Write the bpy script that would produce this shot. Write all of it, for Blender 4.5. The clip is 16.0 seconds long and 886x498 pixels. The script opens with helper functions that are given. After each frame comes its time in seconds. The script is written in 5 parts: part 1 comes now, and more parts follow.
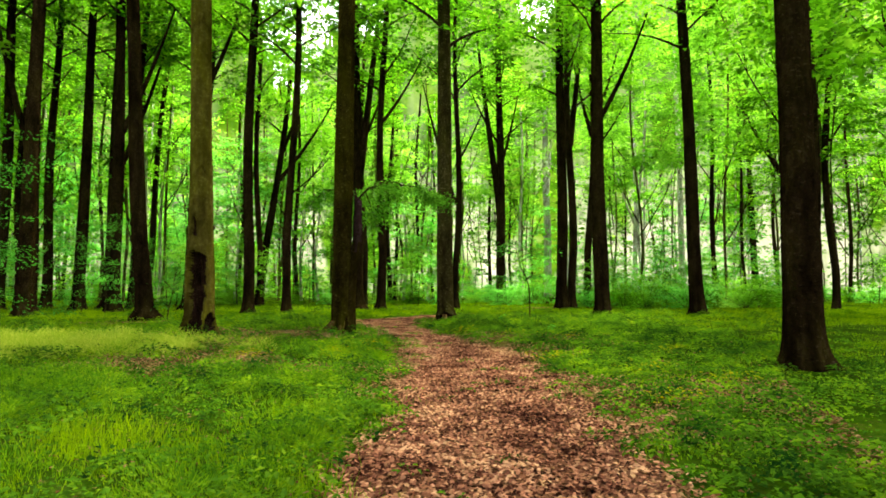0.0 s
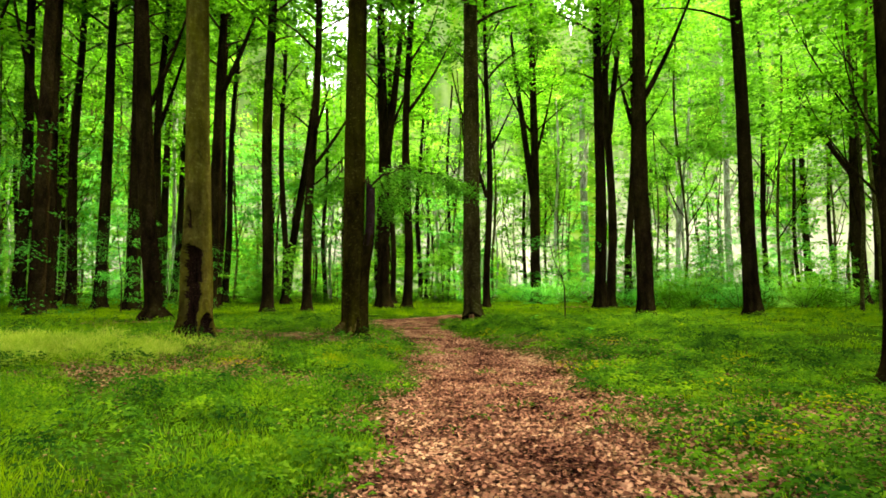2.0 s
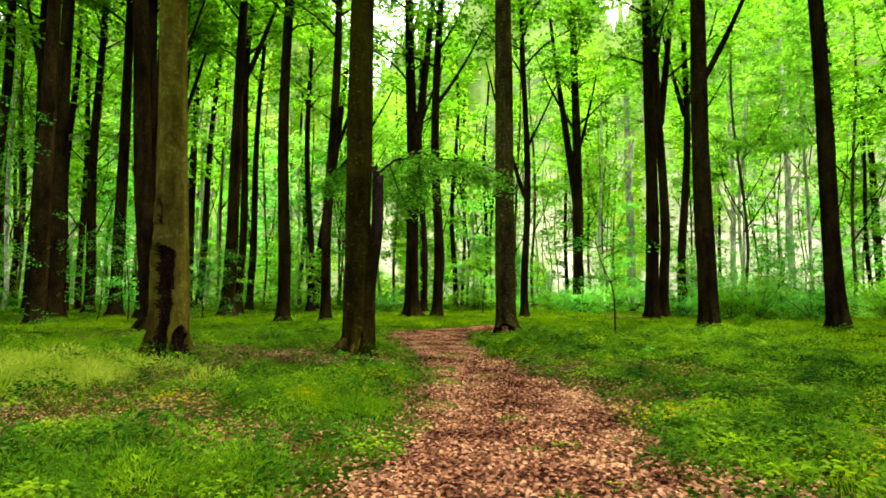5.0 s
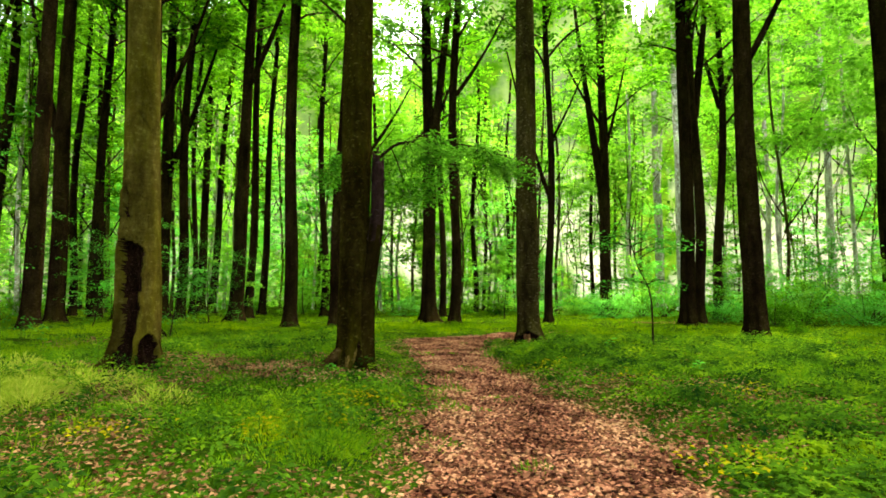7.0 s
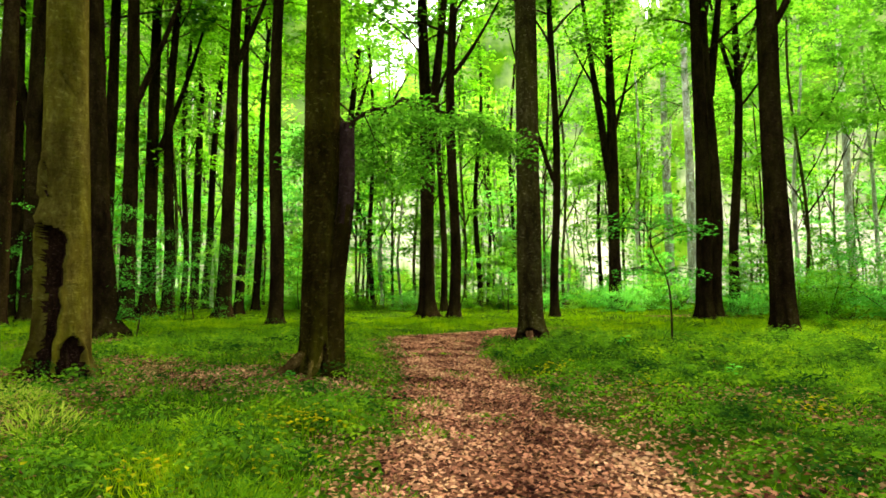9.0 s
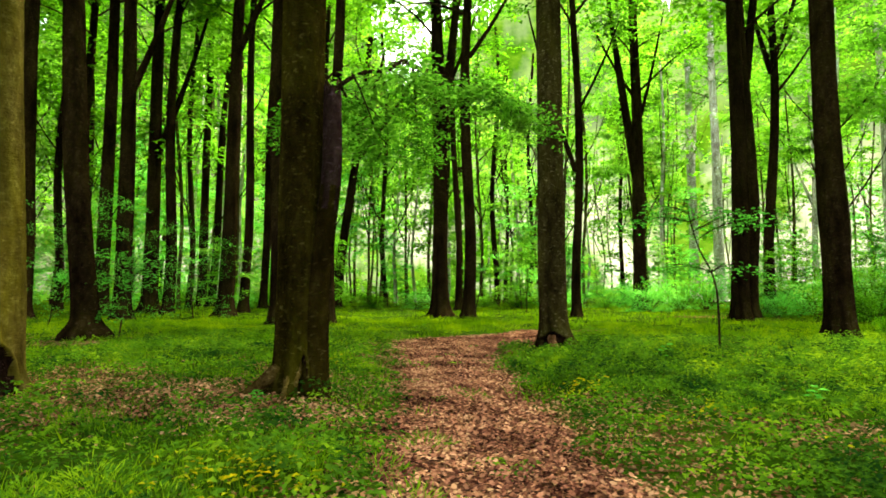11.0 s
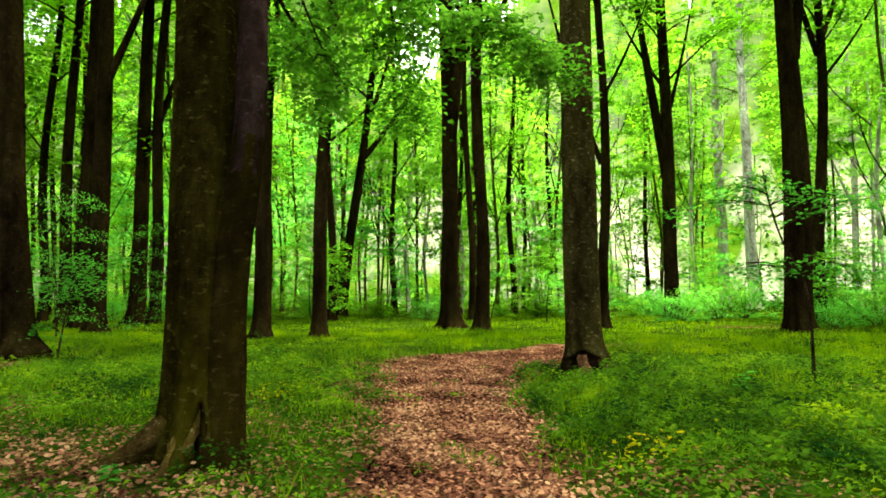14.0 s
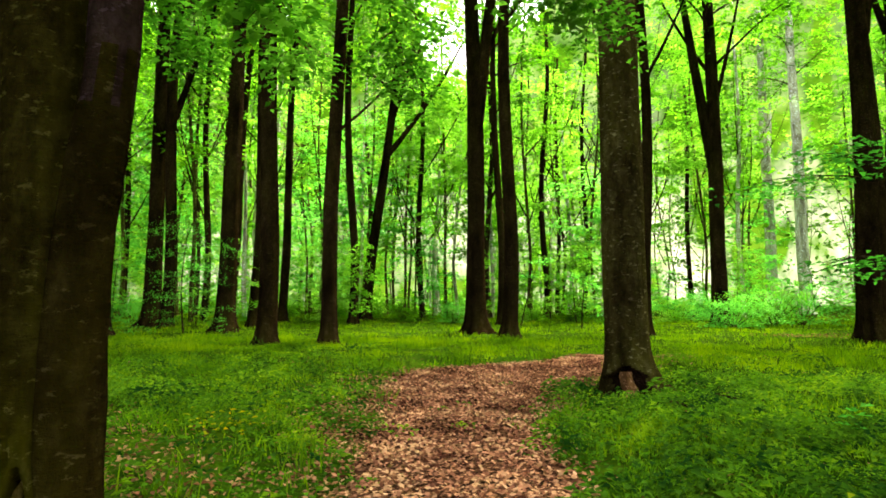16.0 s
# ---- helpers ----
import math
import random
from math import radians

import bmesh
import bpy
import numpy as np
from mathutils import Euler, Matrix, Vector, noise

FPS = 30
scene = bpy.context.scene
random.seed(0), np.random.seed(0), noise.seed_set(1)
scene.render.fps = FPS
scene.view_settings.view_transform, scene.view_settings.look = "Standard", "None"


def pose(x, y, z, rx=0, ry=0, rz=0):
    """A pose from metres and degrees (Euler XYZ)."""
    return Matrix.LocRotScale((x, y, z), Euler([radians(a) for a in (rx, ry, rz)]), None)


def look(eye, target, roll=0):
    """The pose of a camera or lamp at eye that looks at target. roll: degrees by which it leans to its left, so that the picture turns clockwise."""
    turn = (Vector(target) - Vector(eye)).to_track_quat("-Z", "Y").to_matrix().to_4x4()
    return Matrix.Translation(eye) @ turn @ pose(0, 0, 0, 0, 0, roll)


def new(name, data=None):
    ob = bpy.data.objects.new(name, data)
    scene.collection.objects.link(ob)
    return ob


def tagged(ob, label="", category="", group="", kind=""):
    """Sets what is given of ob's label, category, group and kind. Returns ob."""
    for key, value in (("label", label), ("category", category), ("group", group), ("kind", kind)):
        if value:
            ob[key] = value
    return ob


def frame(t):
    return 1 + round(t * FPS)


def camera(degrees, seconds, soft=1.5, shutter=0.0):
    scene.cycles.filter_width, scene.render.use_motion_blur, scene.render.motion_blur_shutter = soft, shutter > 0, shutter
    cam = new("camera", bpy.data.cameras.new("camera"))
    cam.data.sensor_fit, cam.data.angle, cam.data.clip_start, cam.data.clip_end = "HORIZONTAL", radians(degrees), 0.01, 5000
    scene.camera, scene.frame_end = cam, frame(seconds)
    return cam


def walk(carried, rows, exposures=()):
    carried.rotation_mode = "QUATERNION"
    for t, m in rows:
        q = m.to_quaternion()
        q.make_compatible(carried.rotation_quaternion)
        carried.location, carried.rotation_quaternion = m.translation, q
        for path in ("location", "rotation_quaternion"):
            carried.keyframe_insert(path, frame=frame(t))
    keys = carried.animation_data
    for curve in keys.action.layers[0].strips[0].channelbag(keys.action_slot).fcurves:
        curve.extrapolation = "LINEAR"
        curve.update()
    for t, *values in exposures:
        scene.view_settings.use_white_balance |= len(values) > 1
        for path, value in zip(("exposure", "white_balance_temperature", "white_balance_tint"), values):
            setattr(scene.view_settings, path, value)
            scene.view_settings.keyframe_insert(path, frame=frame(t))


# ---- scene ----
cam = camera(72.9, 16.0, soft=1.7)
METRES, EYE, TILT, LEAN, TURN = 15.0, 1.5, 0.0, 0.0, -3.8
ROWS = [
    (0.0, 0.0, 0.0, 0.0, -0.01, 3.68, -0.08),
    (0.5, 0.0053, 0.032, -0.0023, 0.85, 3.88, -0.21),
    (1.0, 0.0116, 0.0635, -0.0012, 1.89, 3.94, -0.23),
    (1.5, 0.0189, 0.0948, -0.0004, 2.54, 3.95, -0.23),
    (2.0, 0.0232, 0.1289, -0.0012, 3.44, 3.51, -0.08),
    (2.5, 0.0292, 0.1628, -0.0027, 4.32, 3.38, -0.05),
    (3.0, 0.0328, 0.1928, -0.0015, 5.35, 3.52, 0.01),
    (3.5, 0.0346, 0.2248, 0.0013, 6.32, 3.63, -0.02),
    (6.0, 0.038, 0.381, 0.0029, 8.27, 4.4, -0.29),
    (6.5, 0.0378, 0.4126, 0.0004, 9.18, 4.53, -0.32),
    (7.0, 0.0371, 0.4432, 0.0006, 9.52, 4.5, -0.25),
    (7.5, 0.0376, 0.4754, 0.001, 9.76, 4.37, -0.11),
    (8.0, 0.0434, 0.5058, -0.0001, 9.94, 4.45, 0.05),
    (8.5, 0.0444, 0.5357, -0.0006, 10.04, 4.14, 0.16),
    (11.0, 0.0312, 0.6803, 0.0019, 11.84, 3.64, -0.03),
    (11.5, 0.024, 0.7092, 0.0038, 12.37, 4.23, 0.06),
    (12.0, 0.0228, 0.7398, 0.0018, 12.95, 4.66, 0.13),
    (12.5, 0.0206, 0.7703, 0.002, 13.22, 4.52, 0.17),
    (13.0, 0.0165, 0.8016, 0.0031, 13.45, 4.28, 0.15),
    (13.5, 0.0153, 0.8343, 0.0015, 13.44, 4.31, 0.16),
    (14.0, 0.0128, 0.8657, 0.0012, 13.54, 4.38, 0.2),
    (14.5, 0.0129, 0.8972, 0.002, 14.25, 4.34, 0.18),
    (15.0, 0.012, 0.9282, 0.003, 14.6, 4.34, 0.07),
    (15.5, 0.007, 0.9605, 0.0021, 15.51, 4.41, 0.05),
    (16.0, 0.0049, 0.9924, 0.0011, 16.77, 4.65, -0.05),
]
walk(cam, [(t, pose(0, 0, EYE, TILT, LEAN, TURN) @ pose(METRES * x, METRES * y, METRES * z, 90 + pitch, roll, yaw)) for t, x, y, z, yaw, pitch, roll in ROWS],
     exposures=[(0.0, 2.77, 7700, 0), (8.0, 2.89, 7700, 0), (16.0, 3.03, 7700, 0)])

# ---- light ----
SUN_ELEVATION, SUN_AZIMUTH = 50.0, 34.0   # degrees; azimuth clockwise from +y
world = bpy.data.worlds.new("sky")
scene.world = world
world.use_nodes = True
wn = world.node_tree.nodes
wl = world.node_tree.links
wn.clear()
sky = wn.new("ShaderNodeTexSky")
sky.sky_type = "NISHITA"
sky.sun_disc = False
sky.sun_elevation = radians(SUN_ELEVATION)
sky.sun_rotation = radians(SUN_AZIMUTH)
sky.air_density = 1.0
sky.dust_density = 4.0
bg = wn.new("ShaderNodeBackground")
bg.inputs["Strength"].default_value = 0.15
wo = wn.new("ShaderNodeOutputWorld")
haze = wn.new("ShaderNodeHueSaturation")   # a milky, hazy sky
haze.inputs["Saturation"].default_value = 0.35
wl.new(sky.outputs["Color"], haze.inputs["Color"])
wl.new(haze.outputs["Color"], bg.inputs["Color"])
wl.new(bg.outputs["Background"], wo.inputs["Surface"])
sun_data = bpy.data.lights.new("sun", "SUN")
sun_data.energy = 2.6
sun_data.angle = radians(18.0)
sun_data.color = (1.0, 0.93, 0.78)
sun = new("sun", sun_data)
a, e = radians(SUN_AZIMUTH), radians(SUN_ELEVATION)
sun.matrix_world = look((60 * math.sin(a) * math.cos(e), 60 * math.cos(a) * math.cos(e), 60 * math.sin(e)), (0, 0, 0))

rng = np.random.default_rng(7)


# ---- materials ----
def material(name):
    m = bpy.data.materials.new(name)
    m.use_nodes = True
    m.node_tree.nodes.clear()
    return m, m.node_tree.nodes, m.node_tree.links


def ramp(nodes, stops):
    r = nodes.new("ShaderNodeValToRGB")
    els = r.color_ramp.elements
    while len(els) < len(stops):
        els.new(0.5)
    for el, (p, c) in zip(els, stops):
        el.position = p
        el.color = (*c, 1)
    return r


def mixed(nodes, links, kind, fac, a, b):
    m = nodes.new("ShaderNodeMix")
    m.data_type = "RGBA"
    m.blend_type = kind
    for socket, value in ((m.inputs[0], fac), (m.inputs[6], a), (m.inputs[7], b)):
        if isinstance(value, bpy.types.NodeSocket):
            links.new(value, socket)
        elif isinstance(value, tuple):
            socket.default_value = (*value, 1)
        else:
            socket.default_value = value
    return m.outputs[2]


def noise_tex(nodes, links, scale, detail=5.0, vector=None, rough=0.6, stretch=None):
    n = nodes.new("ShaderNodeTexNoise")
    n.inputs["Scale"].default_value = scale
    n.inputs["Detail"].default_value = detail
    n.inputs["Roughness"].default_value = rough
    if vector is not None:
        if stretch:
            mp = nodes.new("ShaderNodeMapping")
            mp.inputs["Scale"].default_value = stretch
            links.new(vector, mp.inputs["Vector"])
            vector = mp.outputs["Vector"]
        links.new(vector, n.inputs["Vector"])
    return n.outputs["Fac"]


def bark(name, dark, mid, moss, moss_amount, scale=1.0, lichen=0.8):
    """Smooth beech bark: fine horizontal wrinkles, pale lichen spots, moss."""
    m, n, l = material(name)
    co = n.new("ShaderNodeTexCoord").outputs["Object"]
    info = n.new("ShaderNodeObjectInfo")
    big = noise_tex(n, l, 1.3 * scale, 6, co, 0.65, (1.0, 1.0, 0.35))
    grain = noise_tex(n, l, 14 * scale, 8, co, 0.7, (1.0, 1.0, 0.6))
    rings = noise_tex(n, l, 7 * scale, 5, co, 0.7, (0.8, 0.8, 2.4))
    spots = noise_tex(n, l, 6.5 * scale, 7, co, 0.72, (1.0, 1.0, 0.7))
    base = ramp(n, [(0.28, dark), (0.72, mid)])
    l.new(grain, base.inputs["Fac"])
    mm = ramp(n, [(0.42, (0, 0, 0)), (0.62, (moss_amount,) * 3)])
    l.new(big, mm.inputs["Fac"])
    c = mixed(n, l, "MIX", mm.outputs["Color"], base.outputs["Color"], moss)
    sp = ramp(n, [(0.50, (0, 0, 0)), (0.75, (0.5, 0.5, 0.5))])
    l.new(spots, sp.inputs["Fac"])
    c = mixed(n, l, "MIX", sp.outputs["Color"], c, (mid[0] * 2.1, mid[1] * 2.3, mid[2] * 2.8))
    flecks = ramp(n, [(0.585, (0, 0, 0)), (0.64, (lichen,) * 3)])
    l.new(noise_tex(n, l, 13 * scale, 5, co, 0.68, (0.75, 0.75, 1.5)), flecks.inputs["Fac"])
    c = mixed(n, l, "MIX", flecks.outputs["Color"], c, (mid[0] * 3.2, mid[1] * 3.6, mid[2] * 5.5))
    rr = ramp(n, [(0.30, (0.72, 0.72, 0.72)), (0.62, (1, 1, 1))])
    l.new(rings, rr.inputs["Fac"])
    c = mixed(n, l, "MULTIPLY", 0.45, c, rr.outputs["Color"])
    st = ramp(n, [(0.32, (0.35, 0.33, 0.30)), (0.58, (1.1, 1.1, 1.1))])
    l.new(noise_tex(n, l, 3.2 * scale, 5, co, 0.6, (1.0, 1.0, 0.16)), st.inputs["Fac"])
    c = mixed(n, l, "MULTIPLY", 0.85, c, st.outputs["Color"])
    blot = ramp(n, [(0.36, (0.42, 0.38, 0.36)), (0.50, (1.0, 1.0, 1.0)), (0.66, (1.45, 1.5, 1.4))])
    l.new(noise_tex(n, l, 1.9 * scale, 4, co, 0.6, (1.0, 1.0, 0.45)), blot.inputs["Fac"])
    c = mixed(n, l, "MULTIPLY", 0.9, c, blot.outputs["Color"])
    vary = ramp(n, [(0.0, (0.75, 0.72, 0.7)), (1.0, (1.2, 1.15, 1.1))])
    l.new(info.outputs["Random"], vary.inputs["Fac"])
    c = mixed(n, l, "MULTIPLY", 1.0, c, vary.outputs["Color"])
    p = n.new("ShaderNodeBsdfPrincipled")
    l.new(c, p.inputs["Base Color"])
    p.inputs["Roughness"].default_value = 0.9
    p.inputs["Specular IOR Level"].default_value = 0.0
    add = n.new("ShaderNodeMath")
    l.new(grain, add.inputs[0])
    l.new(rings, add.inputs[1])
    b = n.new("ShaderNodeBump")
    b.inputs["Strength"].default_value = 0.85
    b.inputs["Distance"].default_value = 0.05
    l.new(add.outputs[0], b.inputs["Height"])
    l.new(b.outputs["Normal"], p.inputs["Normal"])
    o = n.new("ShaderNodeOutputMaterial")
    l.new(p.outputs["BSDF"], o.inputs["Surface"])
    return m


def leafy(name, stops, through_gain, share, rough=0.6, patch_scale=0.45, leaf_share=0.55, gloss=0.0, contrast=1.0):
    """Thin leaves: colour varies from leaf to leaf and thing to thing, light passes through."""
    m, n, l = material(name)
    geo = n.new("ShaderNodeNewGeometry")
    info = n.new("ShaderNodeObjectInfo")
    co = n.new("ShaderNodeTexCoord").outputs["Object"]
    pm = n.new("ShaderNodeMath")
    pm.operation = "MULTIPLY_ADD"
    l.new(noise_tex(n, l, patch_scale, 3, co), pm.inputs[0])
    pm.inputs[1].default_value = contrast
    pm.inputs[2].default_value = 0.5 - 0.5 * contrast
    patch = pm.outputs[0]
    s = n.new("ShaderNodeMath")
    s.operation = "MULTIPLY_ADD"
    l.new(geo.outputs["Random Per Island"], s.inputs[0])
    s.inputs[1].default_value = leaf_share
    l.new(patch, s.inputs[2])
    s2 = n.new("ShaderNodeMath")
    s2.operation = "MULTIPLY_ADD"
    l.new(info.outputs["Random"], s2.inputs[0])
    s2.inputs[1].default_value = 0.3
    l.new(s.outputs[0], s2.inputs[2])
    s3 = n.new("ShaderNodeMath")
    s3.operation = "MULTIPLY_ADD"
    l.new(s2.outputs[0], s3.inputs[0])
    s3.inputs[1].default_value = 1.15
    s3.inputs[2].default_value = -0.48
    r = ramp(n, stops)
    l.new(s3.outputs[0], r.inputs["Fac"])
    d = n.new("ShaderNodeBsdfPrincipled")
    d.inputs["Roughness"].default_value = rough
    d.inputs["Specular IOR Level"].default_value = gloss
    l.new(r.outputs["Color"], d.inputs["Base Color"])
    t = n.new("ShaderNodeBsdfTranslucent")
    l.new(mixed(n, l, "MULTIPLY", 1.0, r.outputs["Color"], through_gain), t.inputs["Color"])
    mx = n.new("ShaderNodeMixShader")
    mx.inputs["Fac"].default_value = share
    l.new(d.outputs["BSDF"], mx.inputs[1])
    l.new(t.outputs["BSDF"], mx.inputs[2])
    o = n.new("ShaderNodeOutputMaterial")
    l.new(mx.outputs["Shader"], o.inputs["Surface"])
    return m


def soil(name, stops, scale, green=None, green_amount=0.0):
    m, n, l = material(name)
    co = n.new("ShaderNodeTexCoord").outputs["Object"]
    v = n.new("ShaderNodeTexVoronoi")
    v.inputs["Scale"].default_value = scale
    l.new(co, v.inputs["Vector"])
    sep = n.new("ShaderNodeSeparateColor")
    l.new(v.outputs["Color"], sep.inputs[0])
    r = ramp(n, stops)
    l.new(sep.outputs[0], r.inputs["Fac"])
    c = r.outputs["Color"]
    shade = ramp(n, [(0.3, (0.6, 0.6, 0.6)), (0.7, (1.15, 1.15, 1.15))])
    l.new(noise_tex(n, l, 2.3, 5, co), shade.inputs["Fac"])
    c = mixed(n, l, "MULTIPLY", 1.0, c, shade.outputs["Color"])
    if green:
        g = ramp(n, [(0.27, (0, 0, 0)), (0.44, (green_amount,) * 3)])
        l.new(noise_tex(n, l, 4.5, 8, co, 0.75), g.inputs["Fac"])
        moss = ramp(n, [(0.34, tuple(v * 0.55 for v in green)), (0.52, green), (0.68, (green[0] * 2.2, green[1] * 1.45, green[2] * 2.0))])
        l.new(noise_tex(n, l, 0.9, 7, co, 0.7), moss.inputs["Fac"])
        c = mixed(n, l, "MIX", g.outputs["Color"], c, moss.outputs["Color"])
    p = n.new("ShaderNodeBsdfPrincipled")
    p.inputs["Roughness"].default_value = 0.95
    p.inputs["Specular IOR Level"].default_value = 0.0
    l.new(c, p.inputs["Base Color"])
    b = n.new("ShaderNodeBump")
    b.inputs["Strength"].default_value = 0.8
    b.inputs["Distance"].default_value = 0.03
    l.new(v.outputs["Distance"], b.inputs["Height"])
    l.new(b.outputs["Normal"], p.inputs["Normal"])
    o = n.new("ShaderNodeOutputMaterial")
    l.new(p.outputs["BSDF"], o.inputs["Surface"])
    return m


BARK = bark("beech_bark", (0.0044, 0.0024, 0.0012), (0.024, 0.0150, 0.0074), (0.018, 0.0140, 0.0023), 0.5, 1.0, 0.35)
BARK_GREY = bark("grey_brown_bark", (0.011, 0.0075, 0.0028), (0.052, 0.040, 0.016), (0.040, 0.035, 0.006), 0.6)
ROT_RED = bark("red_rotten_wood", (0.05, 0.020, 0.010), (0.24, 0.115, 0.060), (0.14, 0.06, 0.025), 0.4, 2.0)
BARK_ROOT = bark("root_bark", (0.020, 0.011, 0.004), (0.150, 0.098, 0.036), (0.085, 0.066, 0.010), 0.5, 1.6, 0.3)
# stem bark darkened to carry the shade on the twin's right side
BARK_SHADED = bark("shaded_stem_bark", (0.004, 0.0024, 0.0008), (0.021, 0.0145, 0.0045), (0.018, 0.014, 0.0014), 0.6, 1.0, 0.5)
BARK_OLIVE = bark("olive_bark", (0.042, 0.031, 0.007), (0.084, 0.069, 0.016), (0.070, 0.062, 0.006), 0.85, 1.0, 0.2)
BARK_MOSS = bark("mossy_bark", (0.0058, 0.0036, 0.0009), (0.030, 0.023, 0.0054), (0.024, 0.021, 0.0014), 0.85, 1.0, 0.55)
# far bark tinted paler and greener: green light and haze in the colour
BARK_FAR = bark("haze_tinted_bark", (0.020, 0.018, 0.005), (0.085, 0.080, 0.024), (0.050, 0.058, 0.006), 0.7)
# pale bark, raised further towards white for light on the far stems
BARK_PALE = bark("lit_pale_bark", (0.26, 0.24, 0.20), (0.56, 0.54, 0.47), (0.16, 0.17, 0.06), 0.4)
BARK_PLUM = bark("dead_stem_bark", (0.008, 0.004, 0.005), (0.035, 0.020, 0.021), (0.020, 0.014, 0.008), 0.3, 1.0, 0.3)
# rotten wood, darkened further for the shade inside the hollows
ROT_SHADED = bark("shaded_rotten_wood", (0.004, 0.0022, 0.0016), (0.024, 0.012, 0.008), (0.014, 0.007, 0.004), 0.4, 2.0)
TWIG = bark("twig_bark", (0.012, 0.008, 0.004), (0.034, 0.022, 0.012), (0.02, 0.02, 0.006), 0.3, 3.0)
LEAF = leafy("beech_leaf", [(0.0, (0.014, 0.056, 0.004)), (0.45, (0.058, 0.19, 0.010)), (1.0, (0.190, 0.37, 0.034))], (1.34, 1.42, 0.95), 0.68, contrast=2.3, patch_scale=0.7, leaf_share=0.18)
# the beech leaf again, brightened in colour for crowns the sun reaches
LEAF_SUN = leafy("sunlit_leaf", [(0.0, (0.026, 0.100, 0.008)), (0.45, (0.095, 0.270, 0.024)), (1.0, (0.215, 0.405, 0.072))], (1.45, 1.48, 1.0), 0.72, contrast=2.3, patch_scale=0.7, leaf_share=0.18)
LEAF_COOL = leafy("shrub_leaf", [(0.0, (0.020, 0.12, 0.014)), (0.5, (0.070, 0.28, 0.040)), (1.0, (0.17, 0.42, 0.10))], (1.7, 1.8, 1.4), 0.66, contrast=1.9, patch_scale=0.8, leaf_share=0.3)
# two darkened leaf colours: shade on young growth and bough put in
LEAF_DIM = leafy("shaded_young_leaf", [(0.0, (0.014, 0.075, 0.010)), (0.5, (0.034, 0.15, 0.020)), (1.0, (0.07, 0.24, 0.04))], (1.7, 1.9, 1.4), 0.5)
LEAF_SHADED = leafy("shaded_bough_leaf", [(0.0, (0.010, 0.050, 0.005)), (0.5, (0.030, 0.120, 0.010)), (1.0, (0.09, 0.24, 0.03))], (1.7, 1.8, 1.2), 0.5, contrast=1.7, patch_scale=1.6)
FEATHER = leafy("feathery_grass", [(0.0, (0.018, 0.072, 0.006)), (0.5, (0.080, 0.172, 0.010)), (1.0, (0.200, 0.310, 0.018))], (1.6, 1.7, 1.0), 0.45, 0.6, 0.9, 0.5, 0.0, 1.9)
# grass lightened in colour to look sunlit
SUNNED_GRASS = leafy("pale_grass", [(0.0, (0.09, 0.16, 0.015)), (0.5, (0.20, 0.29, 0.03)), (1.0, (0.38, 0.40, 0.08))], (1.5, 1.5, 1.0), 0.5, 0.6, 0.8, 0.5)
GRASS = leafy("grass_blade", [(0.0, (0.022, 0.062, 0.005)), (0.5, (0.076, 0.152, 0.008)), (1.0, (0.185, 0.265, 0.012))], (1.6, 1.7, 0.8), 0.45, 0.6, 0.55, 0.45, 0.0, 1.7)
HERB = leafy("herb_leaf", [(0.0, (0.008, 0.034, 0.006)), (0.42, (0.062, 0.148, 0.012)), (0.80, (0.180, 0.285, 0.016)), (1.0, (0.26, 0.34, 0.014))], (1.5, 1.6, 1.0), 0.4, 0.6, 1.5, 0.20, 0.0, 2.1)
YELLOW = leafy("yellow_leaf", [(0.0, (0.12, 0.19, 0.01)), (0.6, (0.21, 0.25, 0.012)), (1.0, (0.36, 0.27, 0.01))], (1.2, 1.2, 1.0), 0.3)
LITTER = leafy("dead_leaf", [(0.0, (0.010, 0.003, 0.003)), (0.3, (0.052, 0.016, 0.011)), (0.50, (0.195, 0.076, 0.049)), (0.80, (0.34, 0.150, 0.096)), (1.0, (0.47, 0.255, 0.160))], (1.0, 1.0, 1.0), 0.12, 0.6, 1.1, 0.64, 0.0, 1.9)
LITTER_OLD = leafy("old_leaf", [(0.0, (0.025, 0.009, 0.005)), (0.4, (0.085, 0.032, 0.015)), (0.7, (0.18, 0.086, 0.047)), (1.0, (0.31, 0.17, 0.095))], (1.0, 1.0, 1.0), 0.1, 0.6, 1.1, 0.6)
GROUND = soil("forest_floor", [(0.0, (0.008, 0.004, 0.003)), (0.45, (0.045, 0.020, 0.011)), (0.8, (0.115, 0.055, 0.033)), (1.0, (0.20, 0.105, 0.066))], 24.0, (0.018, 0.054, 0.002), 0.92)
PATH = soil("leaf_litter", [(0.0, (0.010, 0.004, 0.003)), (0.4, (0.068, 0.027, 0.017)), (1.0, (0.18, 0.078, 0.050))], 22.0)


